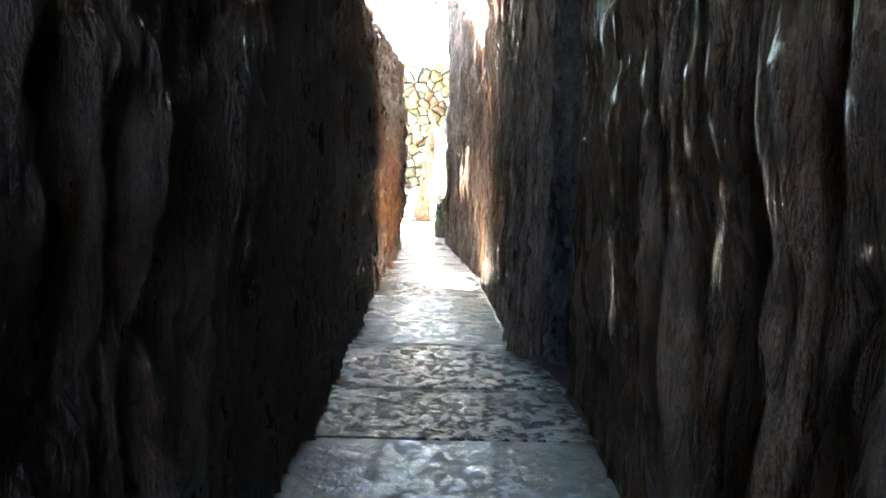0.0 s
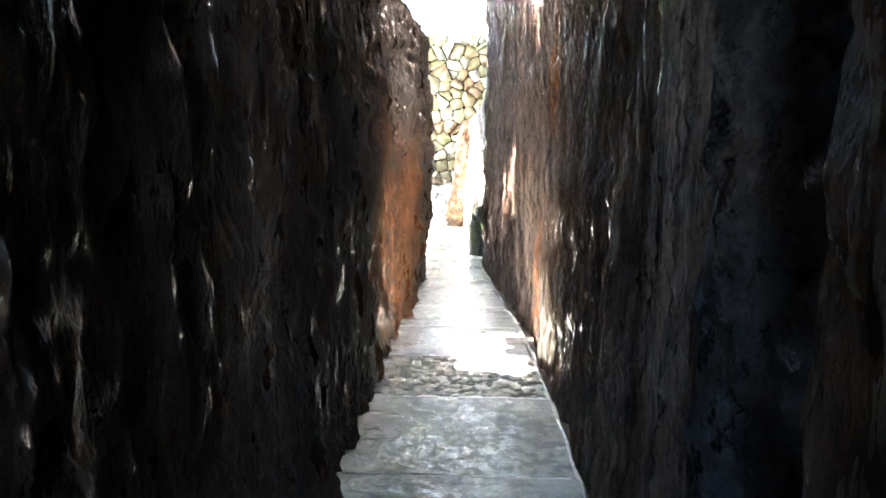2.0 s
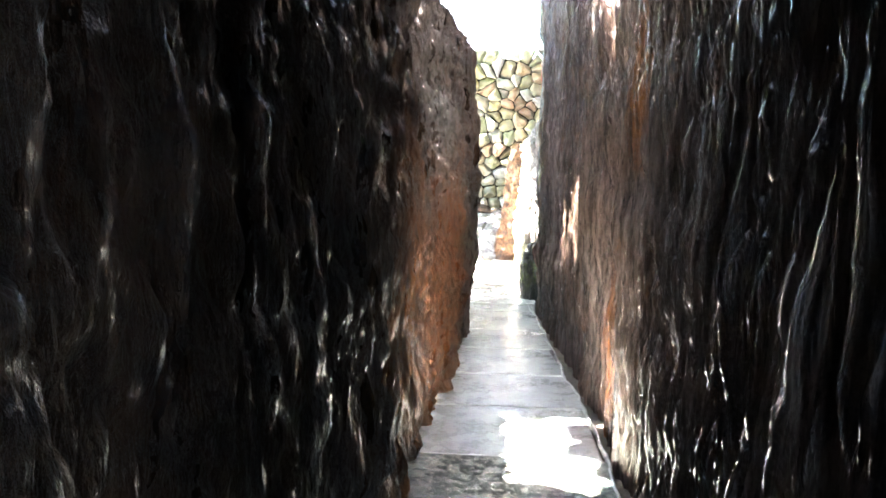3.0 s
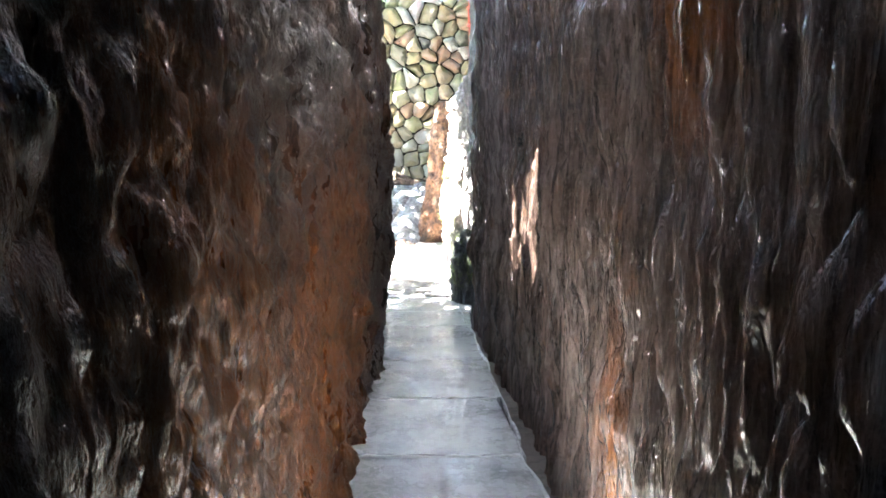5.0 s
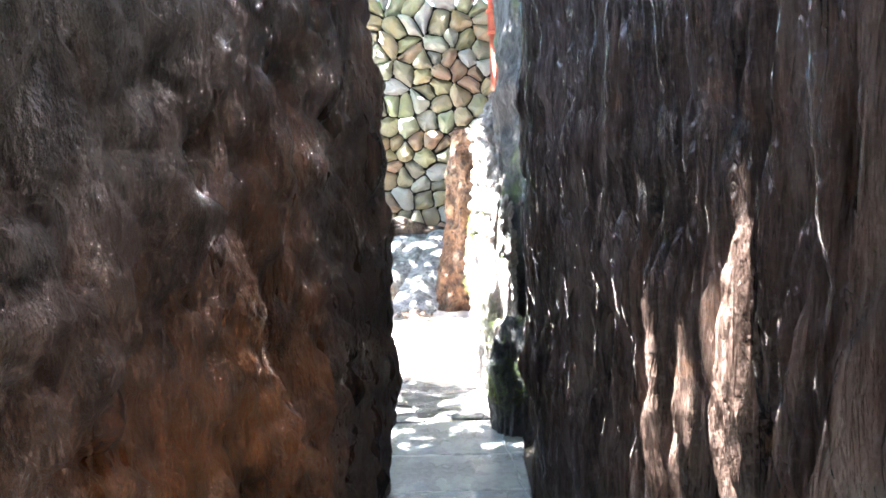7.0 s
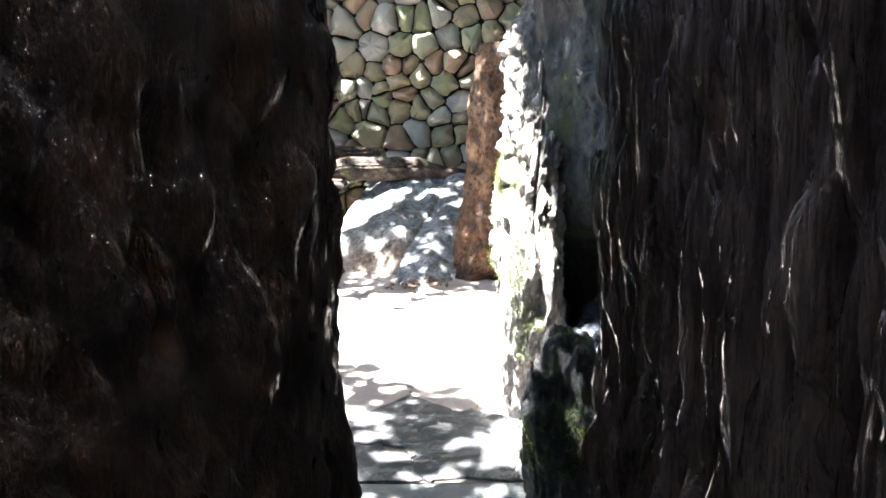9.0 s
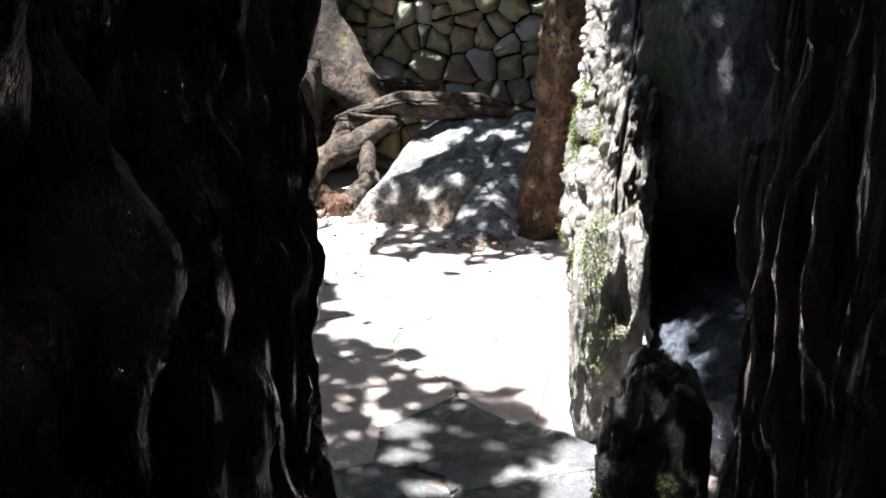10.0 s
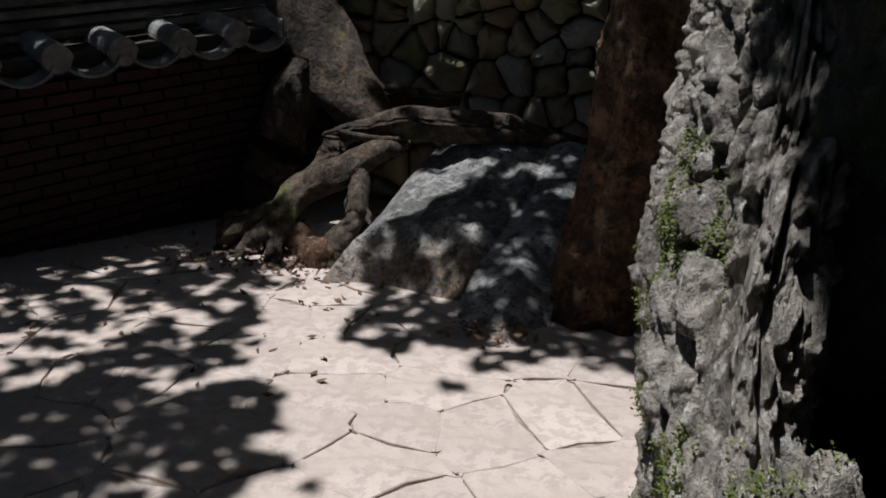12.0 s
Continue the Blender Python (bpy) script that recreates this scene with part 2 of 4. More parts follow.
TILE = plain_material("grey_clay_tile", (0.12, 0.12, 0.12), (0.34, 0.335, 0.33), 0.45, 12.0)
# Brick colour taken near black to carry the shade below the coping.
BRICK = plain_material("shaded_red_brown_brick", (0.03, 0.014, 0.011), (0.05, 0.023, 0.018), 0.8, 10.0)
JOINT = plain_material("dark_joint_mortar", (0.03, 0.027, 0.022), (0.07, 0.062, 0.05), 0.95, 14.0)
PIPE_RED = plain_material("red_oxide_paint", (0.5, 0.1, 0.06), (0.58, 0.16, 0.1), 0.45, 9.0, 0.1)
LITTER = plain_material("dry_brown_leaves", (0.1, 0.06, 0.04), (0.2, 0.125, 0.08), 0.8, 20.0)


def leaf_material(name, a, b):
    m, nt, bsdf = material(name)
    g = nt.nodes.new("ShaderNodeNewGeometry")
    nt.links.new(mix(nt, g.outputs["Random Per Island"], a, b), bsdf.inputs["Base Color"])
    bsdf.inputs["Roughness"].default_value = 0.5
    tr = nt.nodes.new("ShaderNodeBsdfTranslucent")
    nt.links.new(mix(nt, g.outputs["Random Per Island"], a, b), tr.inputs[0])
    ms = nt.nodes.new("ShaderNodeMixShader")
    ms.inputs[0].default_value = 0.35
    nt.links.new(bsdf.outputs[0], ms.inputs[1])
    nt.links.new(tr.outputs[0], ms.inputs[2])
    nt.links.new(ms.outputs[0], nt.nodes["Material Output"].inputs[0])
    return m


LEAF = leaf_material("green_leaf", (0.05, 0.09, 0.02), (0.11, 0.16, 0.04))
MOSS = leaf_material("moss", (0.07, 0.1, 0.018), (0.2, 0.25, 0.05))
LEAF_LIGHT = leaf_material("light_green_leaf", (0.10, 0.17, 0.04), (0.2, 0.28, 0.08))


# ---- shaping helpers ----
def lattice(ix, iy, iz, seed):
    h = (ix * 374761393 + iy * 668265263 + iz * 2147483647 + seed * 974634777) & 0xFFFFFFFF
    h = ((h ^ (h >> 13)) * 1274126177) & 0xFFFFFFFF
    return ((h ^ (h >> 16)) & 0xFFFF) / 65535.0


def vnoise(x, y, z, seed=0):
    """Smooth value noise in 0..1 on arrays."""
    x, y, z = np.broadcast_arrays(np.asarray(x, float), np.asarray(y, float), np.asarray(z, float))
    fx, fy, fz = np.floor(x), np.floor(y), np.floor(z)
    ix, iy, iz = fx.astype(np.int64), fy.astype(np.int64), fz.astype(np.int64)
    u, v, w = [(d * d * (3 - 2 * d)) for d in (x - fx, y - fy, z - fz)]
    out = 0
    for a in (0, 1):
        for b in (0, 1):
            for c in (0, 1):
                out = out + lattice(ix + a, iy + b, iz + c, seed) * (u if a else 1 - u) * (v if b else 1 - v) * (w if c else 1 - w)
    return out


def fbm(x, y, z, octaves=4, seed=0, gain=0.5):
    total, amp, norm = 0, 1.0, 0.0
    for k in range(octaves):
        total = total + amp * vnoise(x * 2 ** k, y * 2 ** k, z * 2 ** k, seed + k * 17)
        norm += amp
        amp *= gain
    return total / norm - 0.5


def ridged(x, y, z, octaves=3, seed=0):
    total, amp = 0, 1.0
    for k in range(octaves):
        total = total + amp * (1 - np.abs(2 * vnoise(x * 2 ** k, y * 2 ** k, z * 2 ** k, seed + 31 * k) - 1)) ** 2
        amp *= 0.5
    return total / 1.75


def mesh_object(name, verts, faces, mat, parent=None, smooth=True, label=""):
    me = bpy.data.meshes.new(name)
    me.from_pydata([tuple(map(float, v)) for v in verts], [], [tuple(int(i) for i in f) for f in faces])
    me.materials.append(mat)
    if smooth:
        me.polygons.foreach_set("use_smooth", [True] * len(me.polygons))
    me.update()
    ob = new(name, me)
    if parent:
        ob.parent = parent
    if label:
        ob["label"] = label
    return ob


def part(name, bm, mat, parent=None, label="", smooth=False):
    me = bpy.data.meshes.new(name)
    bm.to_mesh(me)
    bm.free()
    me.materials.append(mat)
    if smooth:
        me.polygons.foreach_set("use_smooth", [True] * len(me.polygons))
    ob = new(name, me)
    if parent:
        ob.parent = parent
    if label:
        ob["label"] = label
    return ob


def grid_faces(nu, nv, wrap=False):
    faces = []
    for i in range(nu if wrap else nu - 1):
        j = (i + 1) % nu
        for k in range(nv - 1):
            faces.append((i * nv + k, j * nv + k, j * nv + k + 1, i * nv + k + 1))
    return faces


def resample(plan, step):
    p = np.array(plan, float)
    d = np.r_[0, np.cumsum(np.linalg.norm(np.diff(p, axis=0), axis=1))]
    s = np.arange(0, d[-1], step)
    q = np.c_[np.interp(s, d, p[:, 0]), np.interp(s, d, p[:, 1])]
    k = max(1, int(0.12 / step))
    pad = np.pad(q, ((k, k), (0, 0)), mode="edge")
    ker = np.ones(2 * k + 1) / (2 * k + 1)
    q = np.c_[np.convolve(pad[:, 0], ker, "valid"), np.convolve(pad[:, 1], ker, "valid")]
    return s, q


def rock_sheet(name, plan, side, bottom, top, relief, lean, thick, mat, step=0.018, rise=0.04, rear=None):
    """A rock face that follows a line in plan and is thick behind it. side: +1 if the open side lies to the right of the line."""
    s, q = resample(plan, step)
    tang = np.gradient(q, axis=0)
    tang /= np.linalg.norm(tang, axis=1)[:, None] + 1e-9
    normal = np.c_[tang[:, 1], -tang[:, 0]] * side
    zs = np.arange(bottom, top, rise)
    nz = len(zs) + 2
    S, Z = np.meshgrid(s, zs, indexing="ij")
    off = relief(S, Z, q[:, 1][:, None] + 0 * Z) + lean(q[:, 1][:, None] + 0 * Z, Z)
    X = q[:, 0][:, None] + normal[:, 0][:, None] * off
    Y = q[:, 1][:, None] + normal[:, 1][:, None] * off
    crest = 0.5 * fbm(s * 0.9, 0 * s, 0 * s, 4, 77)
    V = np.zeros((len(s), nz, 3))
    V[:, :-2, 0], V[:, :-2, 1], V[:, :-2, 2] = X, Y, Z
    V[:, -3, 2] += crest * 0.3
    back = q - normal * thick if rear is None else np.c_[np.full(len(q), rear[0]), np.clip(q[:, 1], rear[1], rear[2])]
    V[:, -2] = np.c_[back, top + 0.3 + crest]
    V[:, -1] = np.c_[back, np.full(len(s), bottom)]
    faces = grid_faces(len(s), nz)
    n = len(s)
    faces += [((i + 1) * nz + nz - 1, i * nz + nz - 1, i * nz, (i + 1) * nz) for i in range(n - 1)]
    faces += [tuple(range(nz)), tuple(reversed(range((n - 1) * nz, n * nz)))]
    if side < 0:
        faces = [tuple(reversed(f)) for f in faces]
    return mesh_object(name, V.reshape(-1, 3), [tuple(reversed(f)) for f in faces], mat)


def rock_column(name, centre, radius, bottom, top, mat, relief, around=160, up=100, power=2.6):
    """A standing rock: an outline round a centre that may move and swell with the height. centre(z) -> x, y; radius(z) -> rx, ry."""
    a = np.linspace(0, 2 * math.pi, around, endpoint=False)
    z = np.linspace(bottom, top, up)
    A, Z = np.meshgrid(a, z, indexing="ij")
    cx, cy = centre(Z)
    rx, ry = radius(Z)
    c, s_ = np.cos(A), np.sin(A)
    k = (np.abs(c) ** power + np.abs(s_) ** power) ** (-1 / power)
    d = relief(A, Z)
    X, Y = cx + (rx + d) * k * c, cy + (ry + d) * k * s_
    V = np.stack([X, Y, Z], -1).reshape(-1, 3)
    faces = grid_faces(around, up, True)
    n = len(V)
    V = np.vstack([V, [[float(np.mean(X[:, -1])), float(np.mean(Y[:, -1])), top + 0.02]]])
    faces += [(i * up + up - 1, ((i + 1) % around) * up + up - 1, n) for i in range(around)]
    faces += [tuple(i * up for i in reversed(range(around)))]
    return mesh_object(name, V, faces, mat)


def lump(name, place, size, mat, seed, rough=0.18, detail=5, turn=0.0, flat=0.0, parent=None):
    """A loose rock: a rounded block, knocked out of shape."""
    bm = bmesh.new()
    bmesh.ops.create_icosphere(bm, subdivisions=detail, radius=1.0)
    co = np.array([v.co for v in bm.verts])
    p = 3.2
    co = co / (np.sum(np.abs(co) ** p, axis=1) ** (1 / p))[:, None]
    n = fbm(co[:, 0] * 1.3 + seed, co[:, 1] * 1.3, co[:, 2] * 1.3, 5, seed) * 2 * rough
    n = n + (ridged(co[:, 0] * 2.6 + seed, co[:, 1] * 2.6, co[:, 2] * 2.6, 4, seed + 5) - 0.5) * rough * 0.8
    co = co * (1 + n)[:, None] * np.array(size)
    if flat:
        co[:, 2] = np.minimum(co[:, 2], flat + 0.1 * (co[:, 2] - flat))
    ca, sa = math.cos(turn), math.sin(turn)
    for v, c in zip(bm.verts, co):
        v.co = (c[0] * ca - c[1] * sa + place[0], c[0] * sa + c[1] * ca + place[1], c[2] + place[2])
    return part(name, bm, mat, parent, smooth=True)


def tube(name, points, radii, mat, parent=None, sides=14, wobble=0.15, seed=0, label="", gnarl=0.0):
    """A tapered limb or root along a smooth line."""
    p = np.array(points, float)
    t = np.arange(len(p))
    tt = np.linspace(0, len(p) - 1, (len(p) - 1) * 10 + 1)
    def smooth_line(v):
        out = []
        for x in tt:
            i = min(int(x), len(p) - 2)
            f = x - i
            a, b, c, d = v[max(i - 1, 0)], v[i], v[i + 1], v[min(i + 2, len(p) - 1)]
            out.append(0.5 * (2 * b + (c - a) * f + (2 * a - 5 * b + 4 * c - d) * f * f + (3 * b - a - 3 * c + d) * f ** 3))
        return np.array(out)
    line, rad = smooth_line(p), smooth_line(np.array(radii, float)[:, None])[:, 0]
    if gnarl:
        q = np.arange(len(line)) * 0.11
        line = line + gnarl * 2 * np.c_[fbm(q, 0 * q + seed, 0, 3, seed), fbm(q, 0 * q + seed, 5, 3, seed + 1), 0.6 * fbm(q, 0 * q + seed, 9, 3, seed + 2)]
    verts = []
    up = np.array([0.13, 0.21, 0.97])
    for i, c in enumerate(line):
        d = line[min(i + 1, len(line) - 1)] - line[max(i - 1, 0)]
        d /= np.linalg.norm(d) + 1e-9
        e = np.cross(d, up)
        if np.linalg.norm(e) < 0.2:
            e = np.cross(d, (1, 0, 0))
        e /= np.linalg.norm(e)
        f = np.cross(d, e)
        for k in range(sides):
            a = 2 * math.pi * k / sides
            r = max(rad[i], 0.002) * (1 + wobble * 2 * float(fbm(math.cos(a) * 1.5 + seed, math.sin(a) * 1.5, i * 0.16, 3, seed)))
            verts.append(c + r * (e * math.cos(a) + f * math.sin(a)))
    faces = grid_faces(len(line), sides)
    faces += [((i + 1) * sides, (i + 1) * sides + sides - 1, i * sides + sides - 1, i * sides) for i in range(len(line) - 1)]
    faces += [tuple(reversed(range(sides))), tuple(range((len(line) - 1) * sides, len(line) * sides))]
    ob = mesh_object(name, verts, faces, mat, parent, label=label)
    return ob


def cells(points, box, gap, reach):
    """Voronoi cells of the points inside a box, with a gap between them."""
    pts = np.array(points)
    out = []
    for i, p in enumerate(pts):
        poly = [np.array(c, float) for c in ((box[0], box[1]), (box[2], box[1]), (box[2], box[3]), (box[0], box[3]))]
        d2 = np.sum((pts - p) ** 2, axis=1)
        for j in np.argsort(d2):
            if j == i or d2[j] > reach ** 2:
                continue
            n = (pts[j] - p) / math.sqrt(d2[j])
            lim = np.dot((pts[j] + p) / 2, n) - gap / 2
            res = []
            for k, a in enumerate(poly):
                b = poly[(k + 1) % len(poly)]
                da, db = np.dot(a, n) - lim, np.dot(b, n) - lim
                if da <= 0:
                    res.append(a)
                if da * db < 0:
                    res.append(a + (b - a) * da / (da - db))
            poly = res
            if len(poly) < 3:
                break
        if len(poly) >= 3:
            out.append(poly)
    return out


def cut_corners(poly, keep=0.22):
    out = []
    for k, a in enumerate(poly):
        b = poly[(k + 1) % len(poly)]
        out += [a + (b - a) * keep, a + (b - a) * (1 - keep)]
    return out


def stone_mesh(name, poly, depth, bevel, dome, seed, ragged=0.0):
    """A stone with the outline poly in its own x, y and its face towards +z: sides, worn edge, and an uneven face."""
    rng = random.Random(seed)
    c = sum(poly) / len(poly)
    if ragged:
        fine = []
        for k, a in enumerate(poly):
            b = poly[(k + 1) % len(poly)]
            fine += [a, (a + b) / 2 + np.array([rng.uniform(-ragged, ragged), rng.uniform(-ragged, ragged)])]
        poly = fine
    n = len(poly)
    tilt = (rng.uniform(-1, 1) * dome, rng.uniform(-1, 1) * dome)
    size = max(np.linalg.norm(a - c) for a in poly)
    verts = [(a[0] - c[0], a[1] - c[1], 0.0) for a in poly]
    verts += [(a[0] - c[0], a[1] - c[1], depth - bevel) for a in poly]
    for a in poly:
        v = (a - c) * max(0.3, 1 - bevel / (np.linalg.norm(a - c) + 1e-6))
        verts.append((v[0], v[1], depth + (tilt[0] * v[0] + tilt[1] * v[1]) / size))
    for a in poly:
        v = (a - c) * 0.5
        verts.append((v[0], v[1], depth + dome * rng.uniform(0.2, 1.0) + (tilt[0] * v[0] + tilt[1] * v[1]) / size))
    verts.append((0, 0, depth + dome * rng.uniform(0.3, 1.1)))
    faces = []
    for ring in range(3):
        faces += [(ring * n + k, ring * n + (k + 1) % n, (ring + 1) * n + (k + 1) % n, (ring + 1) * n + k) for k in range(n)]
    faces += [(3 * n + k, 3 * n + (k + 1) % n, 4 * n) for k in range(n)]
    me = bpy.data.meshes.new(name)
    me.from_pydata([tuple(map(float, v)) for v in verts], [], faces)
    me.update()
    return me, c


def leaf_cloud(name, spots, size, mat, seed, parent=None):
    """Many small leaves, each of two bent triangles pairs, at the given places."""
    rng = np.random.RandomState(seed)
    n = len(spots)
    d = rng.normal(size=(n, 3))
    d[:, 2] *= 0.5
    d /= np.linalg.norm(d, axis=1)[:, None]
    e = np.cross(d, rng.normal(size=(n, 3)) * 0.5 + np.array([0, 0, 1.0]))
    e /= np.linalg.norm(e, axis=1)[:, None] + 1e-9
    w = np.cross(d, e)
    L = size * rng.uniform(0.6, 1.3, n)[:, None]
    sp = np.asarray(spots)
    tip, root = sp + d * L * 0.5, sp - d * L * 0.5
    lft, rgt = sp + e * L * 0.25 + w * L * 0.08, sp - e * L * 0.25 + w * L * 0.08
    V = np.stack([root, rgt, tip, lft], 1).reshape(-1, 3)
    F = [(4 * i, 4 * i + 1, 4 * i + 2) if k == 0 else (4 * i, 4 * i + 2, 4 * i + 3) for i in range(n) for k in (0, 1)]
    return mesh_object(name, V, F, mat, parent, smooth=False)


# ---- ground ----
def floor_height(y):
    return float(np.interp(y, [-3, 0, 4.5, 40], [-0.3, -0.3, 0, 0]))


ys = [-400, -3, 0, 2, 4.5, 8, 16, 30, 400]
gv = [(x, y, floor_height(y) - 0.06) for y in ys for x in (-400, -20, -5, 0, 5, 20, 400)]
ground = mesh_object("ground", gv, grid_faces(len(ys), 7), SOIL, smooth=False)
for p in ground.data.polygons:
    p.flip() if p.normal.z < 0 else None
tagged(ground, "dark earth under the paving", "ground", kind="structure")


# ---- rock faces of the passage ----
def strands(S, Z, freq, tall, amp, seed):
    """Wavy upright strands, broken up along their height."""
    warp = 0.16 * fbm(S * 1.6, Z * 1.3, 0, 3, seed) + 0.05 * fbm(S * 6.0, Z * 5.0, 0, 2, seed + 2)
    body = ridged((S + warp) * freq, Z * tall, 0, 3, seed + 3) - 0.5
    return amp * body * (0.45 + 1.1 * vnoise(S * 2.3, Z * 1.7, 3, seed + 9))


def fibres(S, Z, freq, tall, amp, seed, sharp=0.65):
    """Rounded upright ribs, parted by narrow deep creases, that sway, split and run out."""
    warp = 0.13 * fbm(S * 1.3, Z * 1.1, 0, 3, seed) + 0.022 * fbm(S * 5.0, Z * 4.0, 0, 3, seed + 2)
    rib = np.abs(2 * vnoise((S + warp) * freq, Z * tall, 0, seed + 3) - 1) ** sharp
    return amp * (rib - 0.6) * (0.4 + 1.1 * vnoise(S * 2.9, Z * 2.1, 3, seed + 9))


def relief_west(S, Z, Y):
    worn = 1 / (1 + np.exp(-(Y - 7.0) * 4)) / (1 + np.exp((Y - 9.5) * 6))
    body = 0.15 * fbm(S * 0.9, Z * 0.7, 0, 4, 11) + 0.03 * fbm(S * 24, Z * 14, 0, 3, 47) - 0.02
    strand = strands(S, Z, 6.0, 1.6, 0.05, 21) + fibres(S, Z, 13.0, 2.0, 0.065, 25) + fibres(S, Z, 36.0, 5.0, 0.05, 29)
    hollow = 0.13 * fbm(S * 7, Z * 5, 0, 4, 41) - 0.07 * np.clip(ridged(S * 9 + Z * 3, Z * 6.5, 0, 3, 45) - 0.4, 0, 1) + fibres(S, Z - 0.5 * S, 20.0, 8.0, 0.06, 49) + fibres(S, Z - 0.4 * S, 38.0, 15.0, 0.03, 51)
    return body + strand * (1 - 0.8 * worn) + hollow * (0.25 + 0.75 * worn)


def relief_east(S, Z, Y):
    return 0.09 * fbm(S * 1.0, Z * 0.6, 0, 3, 12) + strands(S, Z, 7.0, 1.2, 0.015, 22) + fibres(S, Z, 13.0, 2.0, 0.025, 26) + fibres(S, Z, 30.0, 1.9, 0.07, 28) + fibres(S, Z, 60.0, 3.6, 0.05, 30) + 0.02 * fbm(S * 30, Z * 16.0, 0, 3, 42) - 0.03


def relief_near(S, Z, Y):
    return 0.13 * fbm(S * 1.2, Z * 0.7, 0, 4, 13) + strands(S, Z, 6.0, 1.5, 0.06, 23) + fibres(S, Z, 11.0, 1.7, 0.06, 27) + fibres(S, Z, 26.0, 4.0, 0.03, 31) + 0.03 * fbm(S * 12, Z * 7, 0, 4, 43)


def no_lean(Y, Z):
    return 0 * Z


def lean_west(Y, Z):
    notch = np.exp(-((Y - 6.9) / 0.75) ** 4)
    return -0.055 * np.clip(Z - 1.2, 0, 5) - 0.85 * notch * np.clip(Z - 2.3, 0, 1.3) - 0.03 * np.clip(0.5 - Z, 0, 1) * (Y > 9.8) - 1.6 * np.clip(Z - 2.3, 0, 3) / (1 + np.exp(-(Y - 7.7) * 6))


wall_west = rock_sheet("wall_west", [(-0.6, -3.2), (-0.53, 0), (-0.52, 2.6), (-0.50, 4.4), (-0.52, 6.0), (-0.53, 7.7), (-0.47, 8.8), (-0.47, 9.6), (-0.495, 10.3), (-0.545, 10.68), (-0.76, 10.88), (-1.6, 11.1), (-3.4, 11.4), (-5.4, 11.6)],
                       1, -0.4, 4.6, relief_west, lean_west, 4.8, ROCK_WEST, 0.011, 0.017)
tagged(wall_west, "dark brown fluted rock face with rusty orange patches", "rock wall", kind="structure")
wall_east_1 = rock_sheet("wall_east_1", [(0.62, -3.2), (0.6, 0), (0.6, 2.6), (0.63, 3.4), (0.66, 3.85), (0.78, 4.02), (1.4, 4.08)], -1, -0.4, 3.3, relief_near, no_lean, 1.4, ROCK_DARK, 0.014, 0.032)
tagged(wall_east_1, "very dark brown streaked rock face", "rock wall", kind="structure")
wall_east_2 = rock_sheet("wall_east_2", [(1.4, 4.12), (1.0, 4.2), (0.8, 4.27), (0.66, 4.38), (0.58, 4.5), (0.66, 4.75), (0.75, 5.0)], -1, -0.4, 3.3,
                         lambda S, Z, Y: 0.12 * fbm(S * 1.5, Z * 1.3, 0, 4, 14) + 0.05 * ridged(S * 4, Z * 3, 0, 3, 24) - 0.03, no_lean, 0.8, ROCK_BLUE, 0.012, 0.02, rear=(1.5, 4.3, 5.1))
tagged(wall_east_2, "smooth blue-grey wet rock in the side of the passage", "rock wall", kind="structure")
wall_east_3 = rock_sheet("wall_east_3", [(0.9, 4.62), (0.6, 4.5), (0.44, 4.28), (0.40, 4.45), (0.41, 4.9), (0.425, 5.9), (0.36, 7.35), (0.235, 8.5), (0.19, 9.1), (0.15, 9.75), (0.07, 10.3), (0.0, 10.66), (0.16, 10.9), (1.2, 10.95), (2.2, 11.0)],
                         -1, -0.4, 4.6, relief_east, no_lean, 0.9, ROCK_EAST, step=0.0065, rise=0.016, rear=(1.5, 4.7, 10.8))
tagged(wall_east_3, "wet fluted rock face with glinting vertical ridges", "rock wall", kind="structure")
wall_south = rock_sheet("wall_south", [(-3.0, -4.2), (3.0, -4.2)], 1, -0.4, 1.75, relief_near, no_lean, 0.8, ROCK_DARK, step=0.05)
tagged(wall_south, "dark rock closing the passage", "rock wall", kind="structure")
# Unseen lump added overhead to keep sun and skylight off the near passage.
roof = lump("ceiling", (0.0, 1.0, 4.2), (3.0, 5.0, 1.1), ROCK_DARK, 91, 0.12)
tagged(roof, "unseen rock added over the passage to block skylight", "rock roof", kind="structure")

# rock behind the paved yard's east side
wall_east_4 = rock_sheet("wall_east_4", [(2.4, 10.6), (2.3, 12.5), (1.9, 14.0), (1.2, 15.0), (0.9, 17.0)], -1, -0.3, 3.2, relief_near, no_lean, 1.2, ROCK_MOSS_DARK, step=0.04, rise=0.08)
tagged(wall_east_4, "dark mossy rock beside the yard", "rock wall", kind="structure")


def pillar_relief(A, Z):
    x, y = np.cos(A), np.sin(A)
    pits = -0.15 * np.clip(ridged(x * 3.5, y * 8, Z * 10, 3, 55) - 0.48, 0, 1) * np.clip((Z - 0.45) * 2, 0.25, 1)
    grooves = -0.2 * np.clip(ridged(x * 4.0 + 0.6 * vnoise(Z * 2, 0, 0, 8), y * 6.5, Z * 0.8, 2, 57) - 0.45, 0, 1)
    return pits + grooves + 0.16 * fbm(x * 1.6, y * 1.6, Z * 1.3, 5, 56) + 0.11 * fbm(x * 6, y * 14, Z * 15, 4, 58) - 0.05 * np.clip(ridged(x * 7, y * 18, Z * 14, 2, 59) - 0.5, 0, 1) + 0.03


